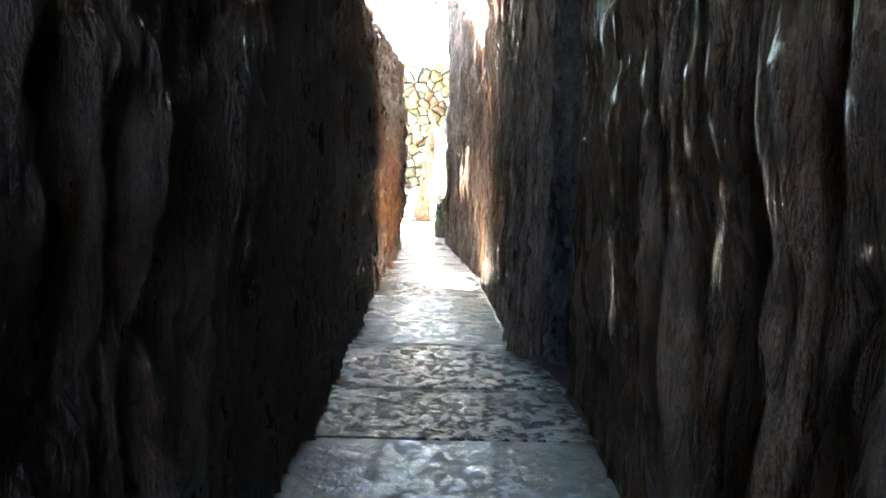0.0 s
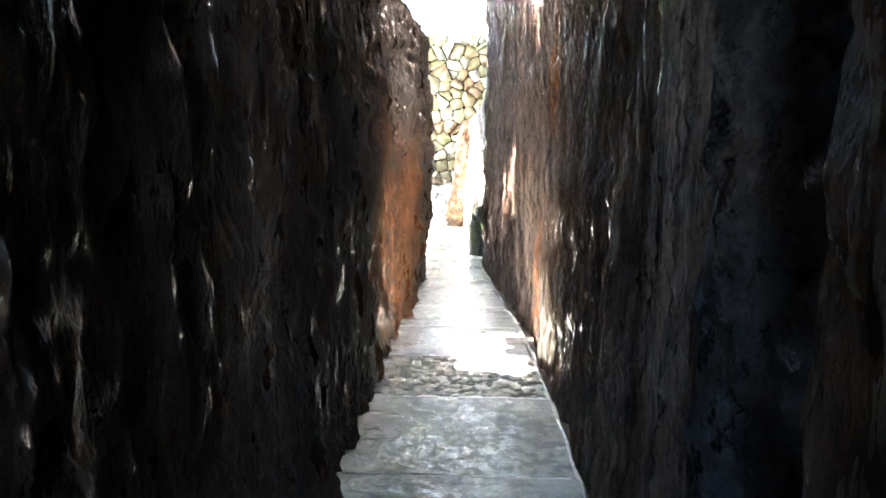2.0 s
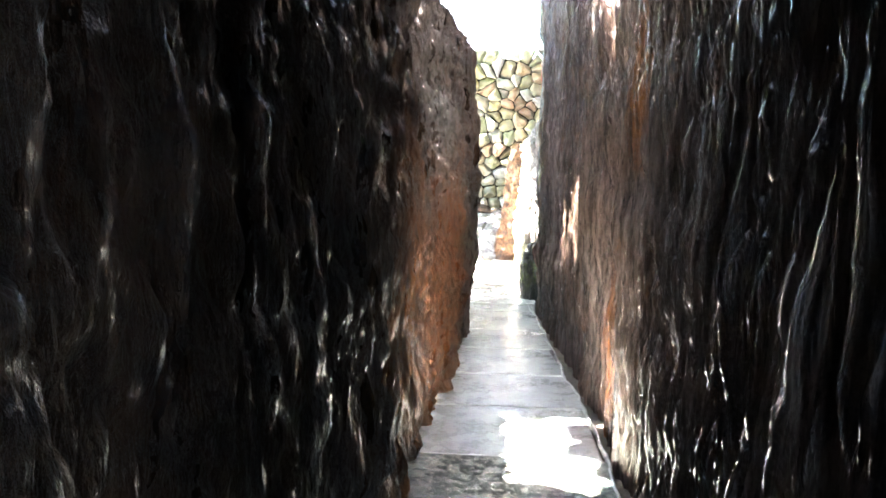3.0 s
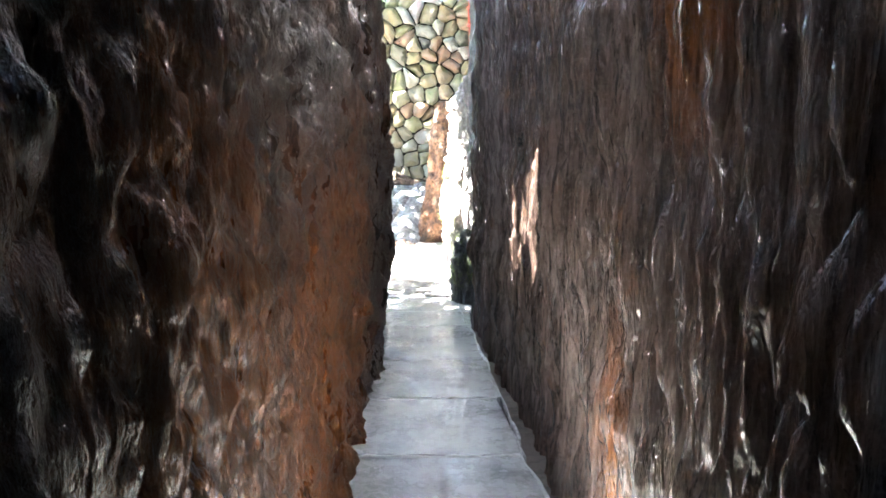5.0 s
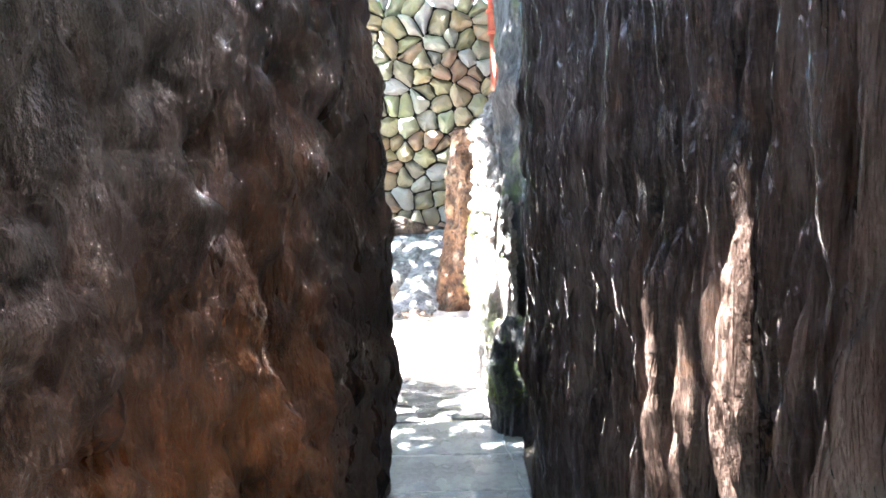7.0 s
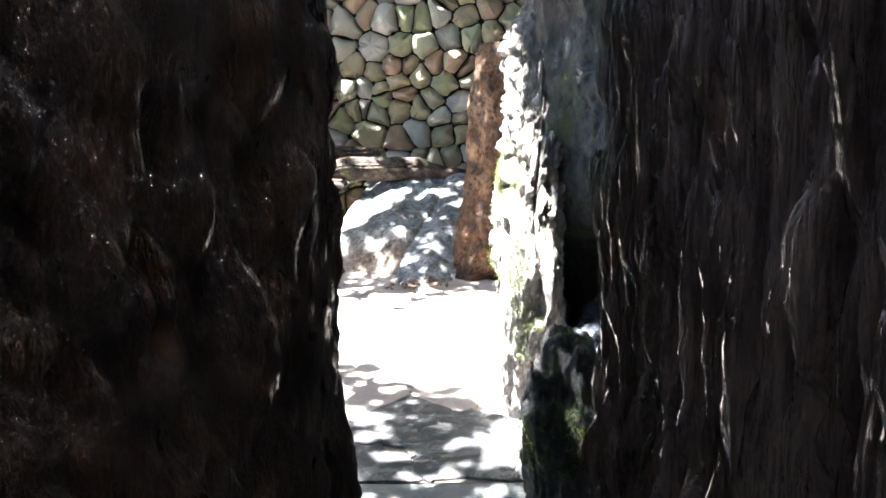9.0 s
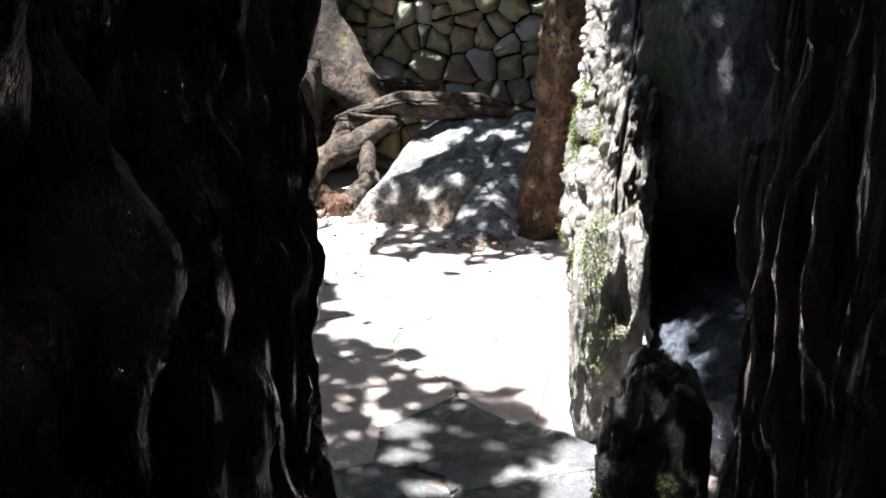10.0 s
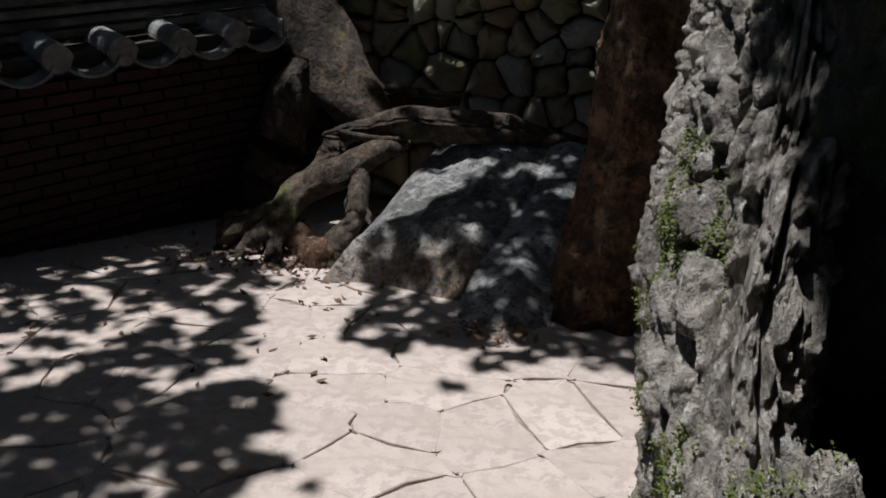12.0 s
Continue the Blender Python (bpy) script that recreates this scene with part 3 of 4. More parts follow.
pillar = rock_column("rock_pillar", lambda z: (0.02 - 0.075 * np.exp(-((z - 0.65) / 0.4) ** 2) + 0.05 * np.minimum(z, 1.5) + 0.5 * np.clip(z - 1.5, 0, 3), 12.74 + 0.42 * np.minimum(z, 1.7)),
                     lambda z: (0.12 + 0.045 * np.clip(z - 0.35, 0, 1), 0.72 - 0.06 * np.minimum(z, 1.7)), -0.1, 2.5, ROCK_MOSS, pillar_relief, 480, 320, 2.5)
tagged(pillar, "rugged grey rock pillar with pits and green moss", "rock")
# Dark tone and overhang stand in for the shadow right of the pillar.
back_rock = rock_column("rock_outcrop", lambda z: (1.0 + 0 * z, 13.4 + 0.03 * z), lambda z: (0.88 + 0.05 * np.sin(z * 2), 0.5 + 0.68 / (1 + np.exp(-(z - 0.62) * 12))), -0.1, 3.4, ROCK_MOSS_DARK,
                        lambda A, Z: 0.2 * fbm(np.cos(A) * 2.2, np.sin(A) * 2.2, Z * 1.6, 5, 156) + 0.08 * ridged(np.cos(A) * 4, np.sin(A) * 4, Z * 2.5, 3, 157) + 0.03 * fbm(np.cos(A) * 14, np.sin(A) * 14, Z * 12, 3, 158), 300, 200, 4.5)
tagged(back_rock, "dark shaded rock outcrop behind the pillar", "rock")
knob = lump("mossy_rock", (-0.055, 11.98, 0.33), (0.1, 0.13, 0.38), ROCK_MOSS, 63, 0.36, 6)
tagged(knob, "knobbly moss-covered rock at the foot of the pillar", "rock")
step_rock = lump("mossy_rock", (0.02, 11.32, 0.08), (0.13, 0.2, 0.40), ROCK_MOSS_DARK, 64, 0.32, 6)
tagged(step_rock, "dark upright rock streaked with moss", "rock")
ledge = lump("flat_rock", (0.66, 12.3, 0.02), (0.54, 0.66, 0.33), ROCK_BLUE, 65, 0.16, 6, flat=0.6)
tagged(ledge, "flat bluish rock ledge beside the pillar", "rock")

def moss_on(ob, n, seed, test, name="moss", size=0.009):
    """Small tufts of moss that grow on a rock where test(co, normal) holds."""
    rng = np.random.RandomState(seed)
    me = ob.data
    co = np.empty(len(me.vertices) * 3)
    no = np.empty(len(me.vertices) * 3)
    me.vertices.foreach_get("co", co)
    me.vertices.foreach_get("normal", no)
    co, no = co.reshape(-1, 3), no.reshape(-1, 3)
    grow = fbm(co[:, 0] * 5, co[:, 1] * 5, co[:, 2] * 2.2, 4, seed) * 2 + rng.uniform(-0.1, 0.1, len(co))
    ok = np.nonzero(test(co, no) & (grow > 0.1))[0]
    if len(ok) == 0:
        return None
    pick = rng.choice(ok, min(n, len(ok) * 3))
    at = co[pick] + no[pick] * 0.004 + rng.normal(size=(len(pick), 3)) * 0.006
    cloud = leaf_cloud(name, at, size, MOSS, seed + 1, ob)
    tagged(cloud, "bright green moss", kind="stuff")
    return cloud


moss_on(pillar, 16000, 301, lambda c, n: (n[:, 0] < -0.4) & (c[:, 2] < 1.05) & (c[:, 0] < -0.06), size=0.011)
moss_on(knob, 4000, 302, lambda c, n: (n[:, 2] > 0.0) & (n[:, 0] < 0.1))
moss_on(step_rock, 1800, 303, lambda c, n: (n[:, 0] < 0.0) & (c[:, 2] > 0.15))

# ---- yard: standing stone, boulder, mortar slope ----
standing = rock_column("standing_stone", lambda z: (-0.26 + 0.13 * z, 14.4 + 0.06 * z), lambda z: (0.24 - 0.03 * z + 0.015 * np.cos(z * 5), 0.26 - 0.03 * z), -0.05, 1.58, ROCK_ORANGE,
                       lambda A, Z: 0.10 * fbm(np.cos(A) * 1.5, np.sin(A) * 1.5, Z * 2.2, 5, 71) + 0.075 * ridged(np.cos(A) * 1.3, np.sin(A) * 1.3, Z * 5, 3, 72) + 0.03 * fbm(np.cos(A) * 6, np.sin(A) * 6, Z * 14, 3, 73) - 0.035, 120, 110)
tagged(standing, "tall rusty orange standing stone", "rock")


def boulder_mesh():
    """A broad rock that slopes up from the paving towards the wall."""
    nx, ny = 110, 90
    u, v = np.meshgrid(np.linspace(0, 1, nx), np.linspace(0, 1, ny), indexing="ij")
    left = -1.62 + 0.1 * v
    right = -0.84 + 0.42 * v
    X = left + (right - left) * u
    Y = 14.42 + 1.15 * v + 0.06 * np.sin(u * 5)
    edge = np.clip(np.minimum(np.minimum(u * 4.5, (1 - u) * 7 + 0.45), v * 4.0 + 0.05), 0, 1)
    top = 0.15 + 0.33 * v + 0.07 * np.sin(u * 2.6) * (0.4 + v)
    Z = -0.05 + (top + 0.05) * edge ** 0.55 + 0.16 * fbm(X * 2.4, Y * 2.4, 0, 5, 81) * edge + 0.05 * (ridged(X * 5, Y * 5, 0, 3, 82) - 0.5) * edge
    Y = Y - 0.05 * edge * (1 - v)
    return mesh_object("boulder", np.stack([X, Y, Z], -1).reshape(-1, 3), grid_faces(nx, ny), ROCK_PALE)


boulder = boulder_mesh()
tagged(boulder, "broad pale grey boulder sloping up from the paving", "boulder")


def slope_mesh():
    nx, ny = 40, 60
    u, v = np.meshgrid(np.linspace(0, 1, nx), np.linspace(0, 1, ny), indexing="ij")
    X = (-0.92 + 0.34 * v) + (0.44 - 0.20 * v) * u
    Y = 14.02 + 1.4 * v + 0.10 * np.abs(2 * u - 1) * (1 - v)
    Z = -0.03 + 0.58 * v ** 0.9 + 0.03 * np.sin(u * math.pi) + 0.07 * fbm(X * 4, Y * 4, 0, 5, 83)
    return mesh_object("mortar_slope", np.stack([X, Y, Z], -1).reshape(-1, 3), grid_faces(nx, ny), MORTAR_SLOPE)


tagged(slope_mesh(), "grey mortar ramp between boulder and standing stone", "mortar", kind="structure")

# ---- tree with its roots ----
tree = tagged(new("tree"), "old tree with a leaning mossy trunk and bare thick roots", "tree")
tree.location = (0, 0, 0)
trunk = tube("trunk", [(-1.5, 15.55, 0.45), (-1.80, 15.62, 0.76), (-2.06, 15.75, 1.1), (-2.3, 15.95, 1.9), (-2.5, 16.2, 3.0), (-2.6, 16.6, 4.6), (-2.4, 16.6, 6.2)], [0.10, 0.18, 0.22, 0.23, 0.22, 0.18, 0.1], BARK, tree, 28, 0.32, 1, gnarl=0.03)
tube("root", [(-1.92, 15.5, 0.52), (-1.70, 15.46, 0.58), (-1.42, 15.45, 0.625), (-1.12, 15.46, 0.645), (-0.84, 15.5, 0.632), (-0.62, 15.52, 0.605), (-0.36, 15.54, 0.57)], [0.04, 0.06, 0.09, 0.105, 0.082, 0.05, 0.02], BARK, tree, 26, 0.28, 2, gnarl=0.045)
tube("root", [(-1.44, 15.36, 0.50), (-1.52, 15.3, 0.5), (-1.683, 15.2, 0.416), (-1.92, 15.05, 0.312), (-2.02, 14.9, 0.169), (-2.104, 14.8, 0.09), (-2.18, 14.7, -0.04)], [0.035, 0.055, 0.085, 0.085, 0.06, 0.05, 0.04], BARK, tree, 22, 0.4, 3, gnarl=0.03)
tube("root", [(-1.62, 15.16, 0.42), (-1.612, 15.1, 0.369), (-1.556, 14.95, 0.271), (-1.58, 14.85, 0.186), (-1.622, 14.75, 0.1), (-1.64, 14.68, -0.04)], [0.04, 0.055, 0.062, 0.045, 0.062, 0.06], BARK, tree, 20, 0.4, 4, gnarl=0.03)
tube("root", [(-1.82, 15.28, 0.56), (-1.797, 15.25, 0.486), (-1.85, 15.2, 0.40), (-1.977, 15.0, 0.27)], [0.045, 0.08, 0.06, 0.05], BARK, tree, 20, 0.4, 5, gnarl=0.02)
tube("root", [(-1.93, 15.05, 0.29), (-1.95, 14.92, 0.18), (-1.98, 14.8, 0.1), (-1.97, 14.68, -0.04)], [0.05, 0.045, 0.05, 0.055], BARK, tree, 18, 0.45, 11, gnarl=0.03)
tube("root", [(-2.0, 14.95, 0.24), (-2.12, 14.86, 0.16), (-2.24, 14.82, 0.08), (-2.34, 14.8, -0.04)], [0.04, 0.05, 0.045, 0.03], BARK, tree, 18, 0.45, 12, gnarl=0.03)
tube("root", [(-1.771, 15.2, 0.618), (-1.64, 15.25, 0.585), (-1.492, 15.35, 0.563), (-1.4, 15.42, 0.56)], [0.012, 0.017, 0.016, 0.012], BARK, tree, 12, 0.25, 6, gnarl=0.02)
tube("root", [(-1.62, 15.0, 0.28), (-1.5, 14.9, 0.24), (-1.46, 14.78, 0.2)], [0.02, 0.018, 0.01], BARK, tree, 10, 0.3, 13, gnarl=0.03)
tube("root", [(-2.0, 15.7, 0.8), (-1.5, 15.82, 0.74), (-1.2, 15.95, 0.72)], [0.1, 0.07, 0.04], BARK, tree, 14, 0.30, 7, gnarl=0.05)
tube("root", [(-2.1, 15.7, 0.9), (-2.2, 15.5, 0.5), (-2.3, 15.35, 0.2), (-2.35, 15.2, -0.05)], [0.16, 0.16, 0.13, 0.1], BARK, tree, 14, 0.45, 14, gnarl=0.07)
tube("limb", [(-2.6, 16.5, 4.4), (-3.4, 16.6, 5.2), (-4.4, 16.2, 5.8)], [0.12, 0.08, 0.03], BARK, tree, 10, 0.1, 9)
tube("limb", [(-2.5, 16.6, 5.0), (-2.0, 17.2, 5.6), (-1.2, 17.6, 6.2)], [0.11, 0.07, 0.03], BARK, tree, 10, 0.1, 10)


moss_on(trunk, 2500, 304, lambda c, n: (n[:, 2] > 0.1) & (c[:, 2] > 0.7) & (c[:, 2] < 1.7) & (n[:, 1] < 0.3))


def box_window(a, lo, hi, soft):
    return 1 / (1 + np.exp(-(a - lo) / soft)) / (1 + np.exp((a - hi) / soft))


def crown_spots(n, seed):
    """Leaves in clumps, thin over the middle of the yard; gaps are placed to steer the light."""
    rng = np.random.RandomState(seed)
    x = rng.uniform(-8.0, 4.0, n)
    y = rng.uniform(5.0, 19.0, n)
    h = rng.uniform(4.6, 5.5, n)
    thick = n // 10      # extra leaves out of view, added to block sun over the passage
    h[:thick] = rng.uniform(4.6, 5.0, thick)
    x[:thick] = rng.uniform(-0.5, 0.9, thick) + h[:thick] * SUN_WAY.x / SUN_WAY.z
    y[:thick] = rng.uniform(4.0, 10.9, thick) + h[:thick] * SUN_WAY.y / SUN_WAY.z
    fx, fy = x - h * SUN_WAY.x / SUN_WAY.z, y - h * SUN_WAY.y / SUN_WAY.z
    wave = 0.18 * (vnoise(fx * 2.5, fy * 2.5, 0, 14) - 0.5) * 2 + 0.34 * (vnoise(fx * 7.5, fy * 10, 0, 15) - 0.5)
    clump = vnoise(fx * 2.6, fy * 2.6, h * 0.25, 5) * 0.4 + vnoise(fx * 11, fy * 12, h * 0.15, 6) * 0.6
    near_edge = np.interp(fx, [-1.75, -1.37, -1.13, -0.91, -0.72, -0.32, -0.1], [13.15, 13.3, 12.98, 12.7, 12.45, 12.38, 12.2])
    far_edge = np.interp(fx, [-1.8, -1.4, -1.28, -0.1], [14.5, 14.4, 13.74, 13.85])
    # Gaps set by where sun patches and sky light are wanted below.
    open_sky = np.maximum.reduce([box_window(fx + 0.5 * wave, -1.65, -0.1, 0.04) * box_window(fy + 1.2 * wave, near_edge, far_edge, 0.03),
                                  box_window(fx + 0.3 * wave, -1.85, -1.56 + 0.95 * (fy - 14.5), 0.02) * box_window(fy + wave, 14.45, 15.35, 0.04),
                                  box_window(fx, -1.95, -1.55, 0.03) * box_window(fy, 15.5, 15.9, 0.03),
                                  box_window(fx + wave * 0.4, -0.2, 0.27, 0.03) * box_window(fy + wave, 11.7, 13.7, 0.05),
                                  box_window(fx + 0.6 * wave, -0.45, 0.3, 0.02) * box_window(fy + wave * 0.5, 6.5, 7.65, 0.02),
                                  box_window(fx, 0.8, 1.7, 0.05) * box_window(y, 7.6, 10.2, 0.2),
                                  box_window(fx, -9.0, -0.4, 0.03) * box_window(fy, 7.7, 10.4, 0.1)])
    west = 0.17 * box_window(fx, -2.5, -1.55, 0.1) * box_window(fy, 13.2, 15.0, 0.1) + 0.08 * (fx < -2.5) * box_window(fy, 13.1, 14.9, 0.1)
    off_wall = (fy - 11.83) * 0.602 - (fx + 5.28) * 0.798
    dapple = west + 0.2 * box_window(off_wall, -0.1, 0.8, 0.05) + 0.09 * box_window(fy, 10.9, 12.6, 0.1) * box_window(fx, -1.2, 0.0, 0.1) - 0.3 * (fx > 0.27) * (fy > 10.8) - 0.6 * (fx > -0.4) * (fx < 0.8) * (fy < 10.8) + 0.57 * box_window(fx - np.interp(fy, [8.0, 10.6], [0.27, 0.0]), 0.12, 0.52, 0.04) * box_window(fy, 8.0, 10.75, 0.1) - 0.3 * (fy < 6.4) - 0.13 * (fx < -0.9) * (fy < 13.0) * (fy > 10.6) + 0.12 * (fx < -2.2) * (fy > 15.0)
    keep = clump - 1.2 * open_sky - dapple + rng.uniform(-0.05, 0.05, n) > 0.31
    return np.c_[x, y, h][keep]


leaf_cloud("crown", crown_spots(360000, 7), 0.108, LEAF, 8, tree)

for px_, py_, r_, sd in ((-1.98, 14.95, 0.13, 31), (-1.72, 14.72, 0.1, 32), (-2.3, 15.0, 0.12, 33), (-1.62, 15.02, 0.11, 34)):
    tagged(lump("small_rock", (px_, py_, r_ * 0.45), (r_, r_ * 0.9, r_ * 0.8), ROCK_DARK, sd, 0.3, 4), "small dark rock wedged among the tree roots", "rock", "rocks among the roots")

rl = np.random.RandomState(21)
lx = np.r_[rl.uniform(-3.2, -1.0, 70), rl.normal(-1.95, 0.3, 220), rl.normal(-0.72, 0.1, 90)]
ly = np.r_[rl.uniform(13.2, 14.8, 70), rl.normal(14.65, 0.12, 220), rl.normal(13.98, 0.06, 90)]
lz = np.r_[rl.uniform(0.004, 0.012, 70), rl.uniform(0.005, 0.05, 220), rl.uniform(0.005, 0.06, 90)]
litter = leaf_cloud("leaf_litter", np.c_[lx, ly, lz], 0.045, LITTER, 22)
tagged(litter, "dry brown leaves and twigs scattered on the paving", "leaf litter", kind="stuff")
fallen = leaf_cloud("fallen_leaf", [(-1.30, 14.42, 0.015)], 0.1, LEAF_LIGHT, 5)
tagged(fallen, "single fresh green leaf lying on the paving", "leaf")

# ---- garden wall with tile coping ----
def tiled_wall():
    """A brick wall under a coping of clay tiles; built along its own x, face towards -y."""
    w = tagged(new("garden_wall"), "low brick wall, darkened for shade, with a grey clay tile coping", "wall", kind="structure")
    length = 5.4
    bm = bmesh.new()
    bmesh.ops.create_cube(bm, size=1, matrix=Matrix.Translation((length / 2, 0.16, 0.44)) @ Matrix.Diagonal((length, 0.28, 1.02, 1)))
    part("core", bm, JOINT, w)
    rows, run = 14, 0.25
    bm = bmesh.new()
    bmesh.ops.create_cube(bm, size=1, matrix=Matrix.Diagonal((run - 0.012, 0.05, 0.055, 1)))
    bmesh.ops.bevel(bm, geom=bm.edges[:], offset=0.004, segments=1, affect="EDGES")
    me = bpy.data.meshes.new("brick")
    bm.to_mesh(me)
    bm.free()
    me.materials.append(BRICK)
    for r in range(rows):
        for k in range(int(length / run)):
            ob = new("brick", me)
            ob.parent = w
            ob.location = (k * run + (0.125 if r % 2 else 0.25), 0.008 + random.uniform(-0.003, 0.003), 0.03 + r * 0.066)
    pitch, slope = 0.335, 0.2
    n = int(length / pitch)
    def shell(radius, thick, long, arc0, arc1, up):
        bm = bmesh.new()
        rings = []
        segs = 10
        for yy in (0.0, 0.02, long):
            rr = radius * (1.08 if yy < 0.03 else 0.96)
            rings.append([[bm.verts.new((r * math.cos(a), yy, up * r * math.sin(a) + yy * slope)) for a in [arc0 + (arc1 - arc0) * i / segs for i in range(segs + 1)]] for r in (rr, rr - thick)])
        for a, b in zip(rings, rings[1:]):
            for i in range(segs):
                bm.faces.new((a[0][i], a[0][i + 1], b[0][i + 1], b[0][i]))
                bm.faces.new((a[1][i + 1], a[1][i], b[1][i], b[1][i + 1]))
        for i in range(segs):
            bm.faces.new((rings[0][0][i + 1], rings[0][0][i], rings[0][1][i], rings[0][1][i + 1]))
        bmesh.ops.recalc_face_normals(bm, faces=bm.faces[:])
        me = bpy.data.meshes.new("tile")
        bm.to_mesh(me)
        bm.free()
        me.materials.append(TILE)
        return me
    cover = shell(0.078, 0.02, 0.34, 0, math.pi, 1)
    pan = shell(0.148, 0.018, 0.34, 0.25, math.pi - 0.25, -0.75)
    bm = bmesh.new()
    bmesh.ops.create_cone(bm, cap_ends=True, segments=20, radius1=0.079, radius2=0.072, depth=0.02, matrix=Matrix.Rotation(math.pi / 2, 4, "X"))
    disc = bpy.data.meshes.new("end_disc")
    bm.to_mesh(disc)
    bm.free()
    disc.materials.append(TILE)
    for k in range(n + 1):
        c = new("cover_tile", cover)
        c.parent = w
        c.location = (k * pitch, -0.16, 1.03 + random.uniform(-0.008, 0.008))
        e = new("end_disc", disc)
        e.parent = c
        e.location = (0, 0.0, 0.012)
        if k < n:
            p = new("pan_tile", pan)
            p.parent = w
            p.location = (k * pitch + pitch / 2, -0.19, 1.045)
    for i, (zz, dd) in enumerate(((1.13, 0.26), (1.19, 0.21), (1.25, 0.25), (1.31, 0.2), (1.37, 0.24), (1.42, 0.16))):
        bm = bmesh.new()
        bmesh.ops.create_cube(bm, size=1, matrix=Matrix.Translation((length / 2, 0.27, zz)) @ Matrix.Diagonal((length, dd, 0.04, 1)))
        bmesh.ops.bevel(bm, geom=bm.edges[:], offset=0.012, segments=2, affect="EDGES")
        part("ridge_course", bm, TILE, w)
    bm = bmesh.new()
    bmesh.ops.create_cube(bm, size=1, matrix=Matrix.Translation((length / 2, 0.2, 1.0)) @ Matrix.Diagonal((length, 0.55, 0.1, 1)))
    part("eave_bed", bm, JOINT, w)
    return w


gw = tiled_wall()
gw.matrix_world = pose(-5.28, 11.83, -0.42, 0, -6.1, math.degrees(math.atan2(1.121, 0.845)))

# ---- dry stone wall, pipe and hillside ----
hill_v = [(x, y, (0.25 if y < 16.9 else 2.75 - (y - 16.9) * 0.02) + (0.0 if y < 16.9 else 0.3 * float(fbm(x * 0.3, y * 0.3, 0, 3, 5)))) for y in (16.35, 16.9, 16.95, 18, 20, 23, 27, 33, 40) for x in np.linspace(-14, 12, 14)]
hill = mesh_object("hillside", hill_v, [tuple(reversed(f)) for f in grid_faces(9, 14)], SOIL, smooth=False)
tagged(hill, "earth bank behind the stone wall", "hillside", kind="structure")
rngl = np.random.RandomState(3)
bx, by = rngl.uniform(-9, 5, 9000), 16.9 + rngl.uniform(0.0, 1, 9000) ** 1.5 * 12
tall = np.clip(-0.75 - bx, 0.0, 1.6) * (0.4 + 1.3 * vnoise(bx * 0.9, by * 0.9, 0, 9)) + 0.12
bz = 2.75 + rngl.uniform(0, 1, 9000) ** 1.4 * tall
shrubs = leaf_cloud("shrubs", np.c_[bx, by, bz], 0.2, LEAF_LIGHT, 4)
tagged(shrubs, "bright green undergrowth above the stone wall", "shrubs", kind="stuff")


hx, hy, hz = rngl.uniform(-9.0, -3.2, 14000), rngl.uniform(13.2, 20.0, 14000), rngl.uniform(0.2, 4.6, 14000)
behind = (hy - 11.83) * 0.845 - (hx + 5.28) * 1.121 > 1.0
hedge = leaf_cloud("hedge", np.c_[hx, hy, hz][behind], 0.24, LEAF, 14)
tagged(hedge, "dark dense undergrowth behind the tiled wall", "shrubs", kind="stuff")


def stone_wall():
    w = tagged(new("wall_north"), "rubble stone wall of rounded brown and greenish stones", "stone wall", kind="structure")
    x0, x1, z0, z1, y = -3.1, 0.9, 0.0, 3.02, 16.2
    bm = bmesh.new()
    bmesh.ops.create_cube(bm, size=1, matrix=Matrix.Translation(((x0 + x1) / 2, y + 0.42, z1 / 2 - 0.06)) @ Matrix.Diagonal((x1 - x0, 0.6, z1, 1)))
    part("core", bm, JOINT, w)
    rng = random.Random(12)
    pts = []
    zz, row = z0 + 0.08, 0
    while zz < z1:
        step = rng.uniform(0.14, 0.22)
        xx = x0 + rng.uniform(0, 0.2)
        while xx < x1:
            pts.append((xx, zz + rng.uniform(-0.085, 0.085)))
            xx += rng.choice((0.12, 0.16, 0.2, 0.24, 0.34)) + rng.uniform(-0.03, 0.03)
        zz += step
    turn = Matrix(((1, 0, 0, 0), (0, 0, -1, 0), (0, 1, 0, 0), (0, 0, 0, 1)))
    for i, poly in enumerate(cells(pts, (x0, z0, x1, z1 + 0.06), 0.016, 0.9)):
        me, c = stone_mesh("stone", cut_corners(poly, 0.13), 0.13 + rng.uniform(-0.05, 0.06), 0.025, 0.035, i, 0.014)
        me.polygons.foreach_set("use_smooth", [True] * len(me.polygons))
        me.materials.append(WALL_STONE)
        ob = new("stone", me)
        ob.parent = w
        ob.matrix_world = Matrix.Translation((c[0], y + 0.14, c[1])) @ turn


def red_pipe():
    p = tagged(new("drain_pipe"), "upright red-painted pipe with a collar joint", "pipe")
    p.location = (0.19, 15.85, 0)
    for name, r, z0, z1 in (("lower_pipe", 0.062, 0.0, 2.62), ("collar", 0.08, 2.56, 2.6), ("sleeve", 0.074, 2.6, 2.78), ("collar", 0.082, 2.78, 2.82), ("upper_pipe", 0.062, 2.8, 4.2)):
        bm = bmesh.new()
        bmesh.ops.create_cone(bm, cap_ends=True, segments=24, radius1=r, radius2=r, depth=z1 - z0, matrix=Matrix.Translation((0, 0, (z0 + z1) / 2)))
        part(name, bm, PIPE_RED, p, smooth=True)


red_pipe()

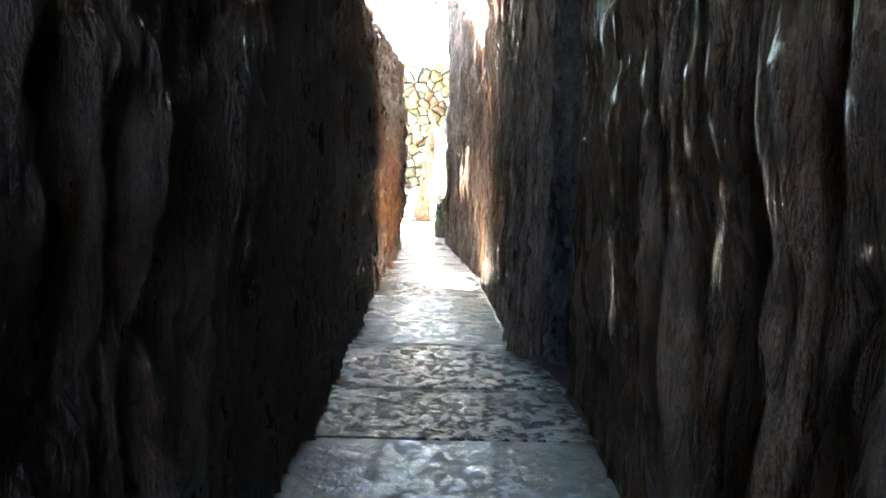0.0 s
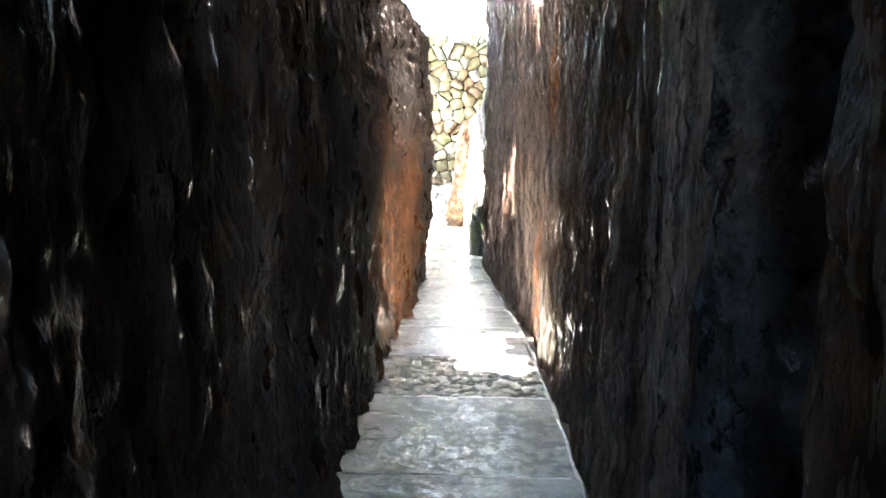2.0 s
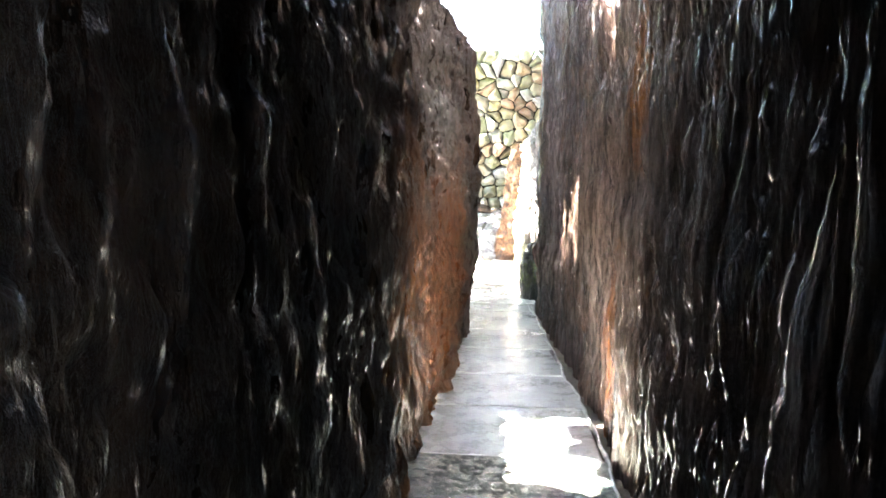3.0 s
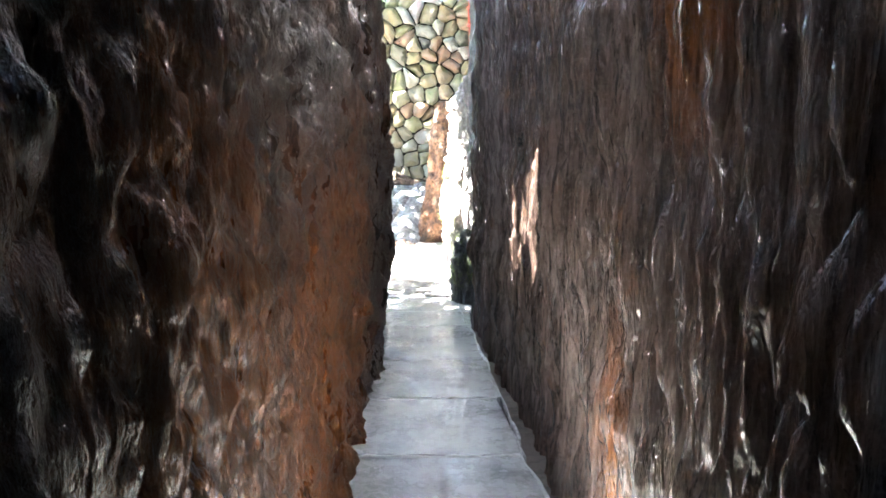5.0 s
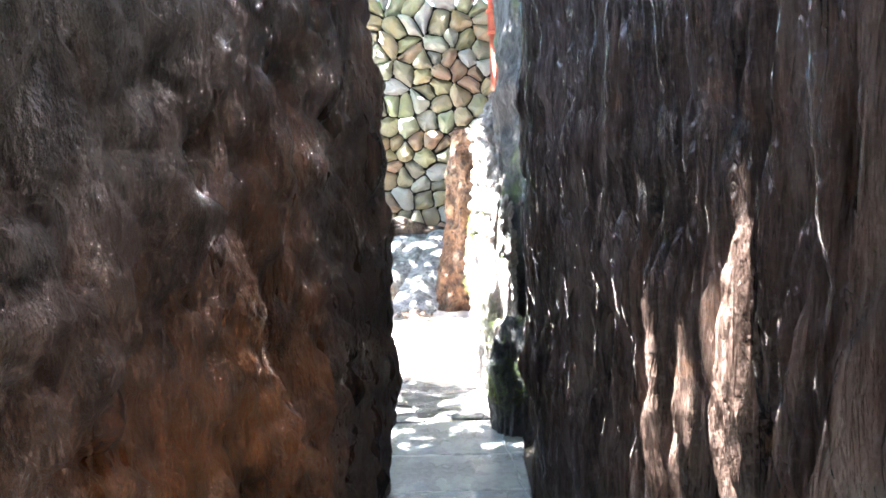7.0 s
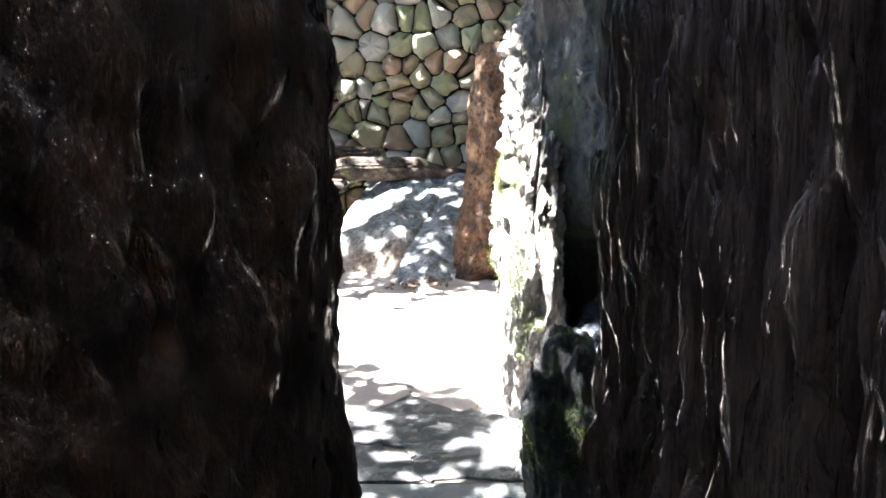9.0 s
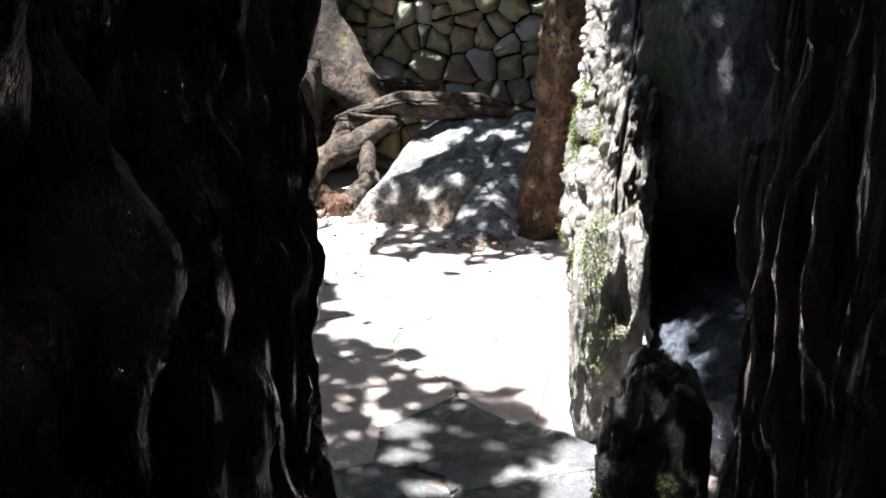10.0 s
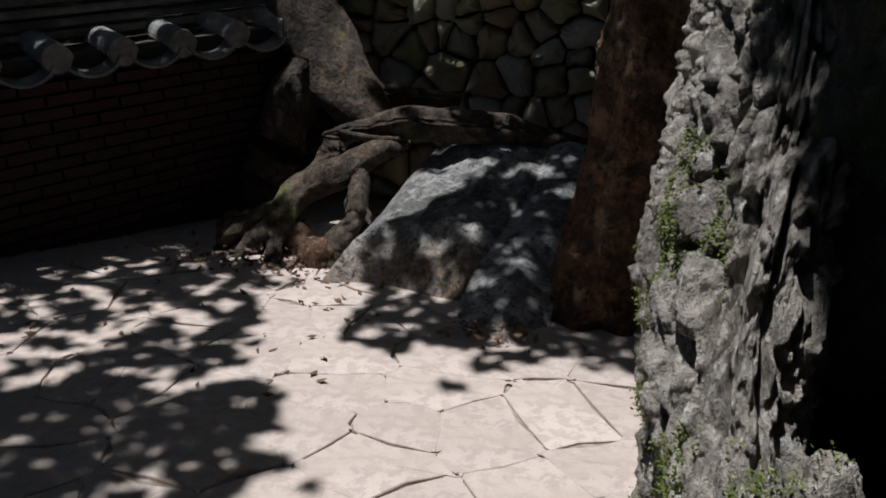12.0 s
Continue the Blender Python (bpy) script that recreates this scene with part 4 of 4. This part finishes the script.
# ---- paving ----
def passage_floor():
    f = tagged(new("floor"), "wet grey-green stone slabs laid across the passage", "floor", kind="structure")
    joints = [-2.9, -2.1, -1.35, -0.6, 0.1, 0.75, 1.35, 2.0, 2.6, 3.2, 3.81, 4.55, 5.23, 6.18, 6.95, 7.7, 8.38, 9.07, 9.69, 10.52, 10.92, 11.39]
    rng = random.Random(5)
    for i, (a, b) in enumerate(zip(joints, joints[1:])):
        n = 9
        def edge(y, k):
            right = float(np.interp(y, [3.2, 4.2, 4.8, 5.9, 7.35, 8.5, 9.1, 9.75, 10.4, 11.0], [0.66, 0.58, 0.40, 0.38, 0.32, 0.20, 0.145, 0.10, 0.05, 0.05])) + rng.uniform(-0.02, 0.02)
            return [np.array((x, y + 0.02 * float(fbm(x * 4 + y * 7, y, 0, 3, 3)))) for x in np.linspace(-0.75, right, n)]
        poly = [p + np.array((0, 0.006)) for p in edge(a, 0)] + [p - np.array((0, 0.006)) for p in reversed(edge(b, 1))]
        me, c = stone_mesh("slab", poly, 0.07, 0.008, 0.004, i)
        me.materials.append(SLAB_SMOOTH if a > 6.5 else SLAB_PEBBLED if i in (5, 9, 10, 13) else SLAB_WET)
        ob = new("slab", me)
        ob.parent = f
        if i == 0:
            gutter_glint_lip(f)
        if a > 5.0:
            joint_bead(f, a, rng)
        slope = math.atan2(floor_height(b) - floor_height(a), b - a)
        ob.matrix_world = Matrix.Translation((c[0], c[1], floor_height(c[1]) - 0.073 + rng.uniform(-0.004, 0.004))) @ Matrix.Rotation(slope, 4, "X")


def joint_bead(floor_ob, y, rng):
    """The thin uneven bead of wet mortar that stands out of a joint between two slabs."""
    xs_ = np.arange(-0.6, float(np.interp(y, [5.9, 7.35, 8.5, 9.1, 9.75, 10.4, 11.0], [0.37, 0.31, 0.19, 0.135, 0.09, 0.04, 0.04])), 0.012)
    verts = []
    for x in xs_:
        c = y + 0.02 * float(fbm(x * 4 + y * 7, y, 0, 3, 3))
        h = 0.018 * max(0.0, float(vnoise(x * 22, y, 0, 69)) - 0.25) + rng.uniform(0, 0.002)
        w = 0.010 + 0.014 * float(vnoise(x * 16, y, 4, 70))
        z = floor_height(y) - 0.008
        verts += [(x, c - w, z - 0.01), (x, c - w * 0.6, z + h * 0.7), (x, c, z + h + 0.002), (x, c + w * 0.6, z + h * 0.7), (x, c + w, z - 0.01)]
    mesh_object("joint_bead", verts, [tuple(reversed(q)) for q in grid_faces(len(xs_), 5)], EDGING, floor_ob, label="pale wet mortar bead")


def gutter_glint_lip(floor_ob):
    """A thin pale lip along the slabs' gutter side, in place of the wet edge's glint."""
    ys_ = np.arange(4.5, 11.3, 0.02)
    xs_ = np.interp(ys_, [3.2, 4.2, 4.8, 5.9, 7.35, 8.5, 9.1, 9.75, 10.4, 11.3], [0.66, 0.58, 0.40, 0.38, 0.32, 0.20, 0.145, 0.10, 0.03, -0.06]) + 0.05 * fbm(ys_ * 3, 0 * ys_, 0, 4, 66)
    verts, n = [], 6
    for x, y in zip(xs_, ys_):
        w, h = 0.005 + 0.009 * float(vnoise(y * 9, 0, 0, 67)), 0.002 + 0.008 * float(vnoise(y * 14, 0, 0, 68))
        z = floor_height(y) - 0.012
        verts += [(x - w, y, z), (x - w * 0.8, y, z + h * 0.8), (x - w * 0.2, y, z + h + 0.01), (x + w * 0.3, y, z + h + 0.008), (x + w, y, z + h * 0.5), (x + w * 1.2, y, z - 0.05)]
    mesh_object("edging", verts, grid_faces(len(ys_), n), EDGING, floor_ob, label="pale lip painting the glint of the wet slab edge")


def yard_paving():
    f = tagged(new("pavement"), "sunlit crazy paving of pinkish grey flagstones", "paving", kind="structure")
    rng = random.Random(8)
    pts = []
    yy = 11.55
    while yy < 16.2:
        xx = -5.4 + rng.uniform(0, 0.4)
        while xx < 2.3:
            pts.append((xx, yy + rng.uniform(-0.16, 0.16)))
            xx += rng.choice((0.2, 0.34, 0.48, 0.66)) + rng.uniform(-0.06, 0.06)
        yy += rng.uniform(0.2, 0.3)
    bm = bmesh.new()
    bmesh.ops.create_cube(bm, size=1, matrix=Matrix.Translation((-1.6, 13.9, -0.035)) @ Matrix.Diagonal((8.0, 5.0, 0.04, 1)))
    part("mortar_bed", bm, BED, f)
    for i, poly in enumerate(cells(pts, (-5.6, 11.4, 2.4, 16.4), 0.003, 1.6)):
        me, c = stone_mesh("flagstone", cut_corners(poly, 0.04), 0.06, 0.003, 0.0015, 900 + i, 0.03)
        me.materials.append(FLAG_WET if c[1] + 0.35 * math.sin(i * 12.9) < 12.0 and -2.2 < c[0] < 0.1 else FLAG)
        ob = new("flagstone", me)
        ob.parent = f
        ob.matrix_world = Matrix.Translation((c[0], c[1], -0.063 + rng.uniform(-0.002, 0.003)))


passage_floor()
yard_paving()
stone_wall()
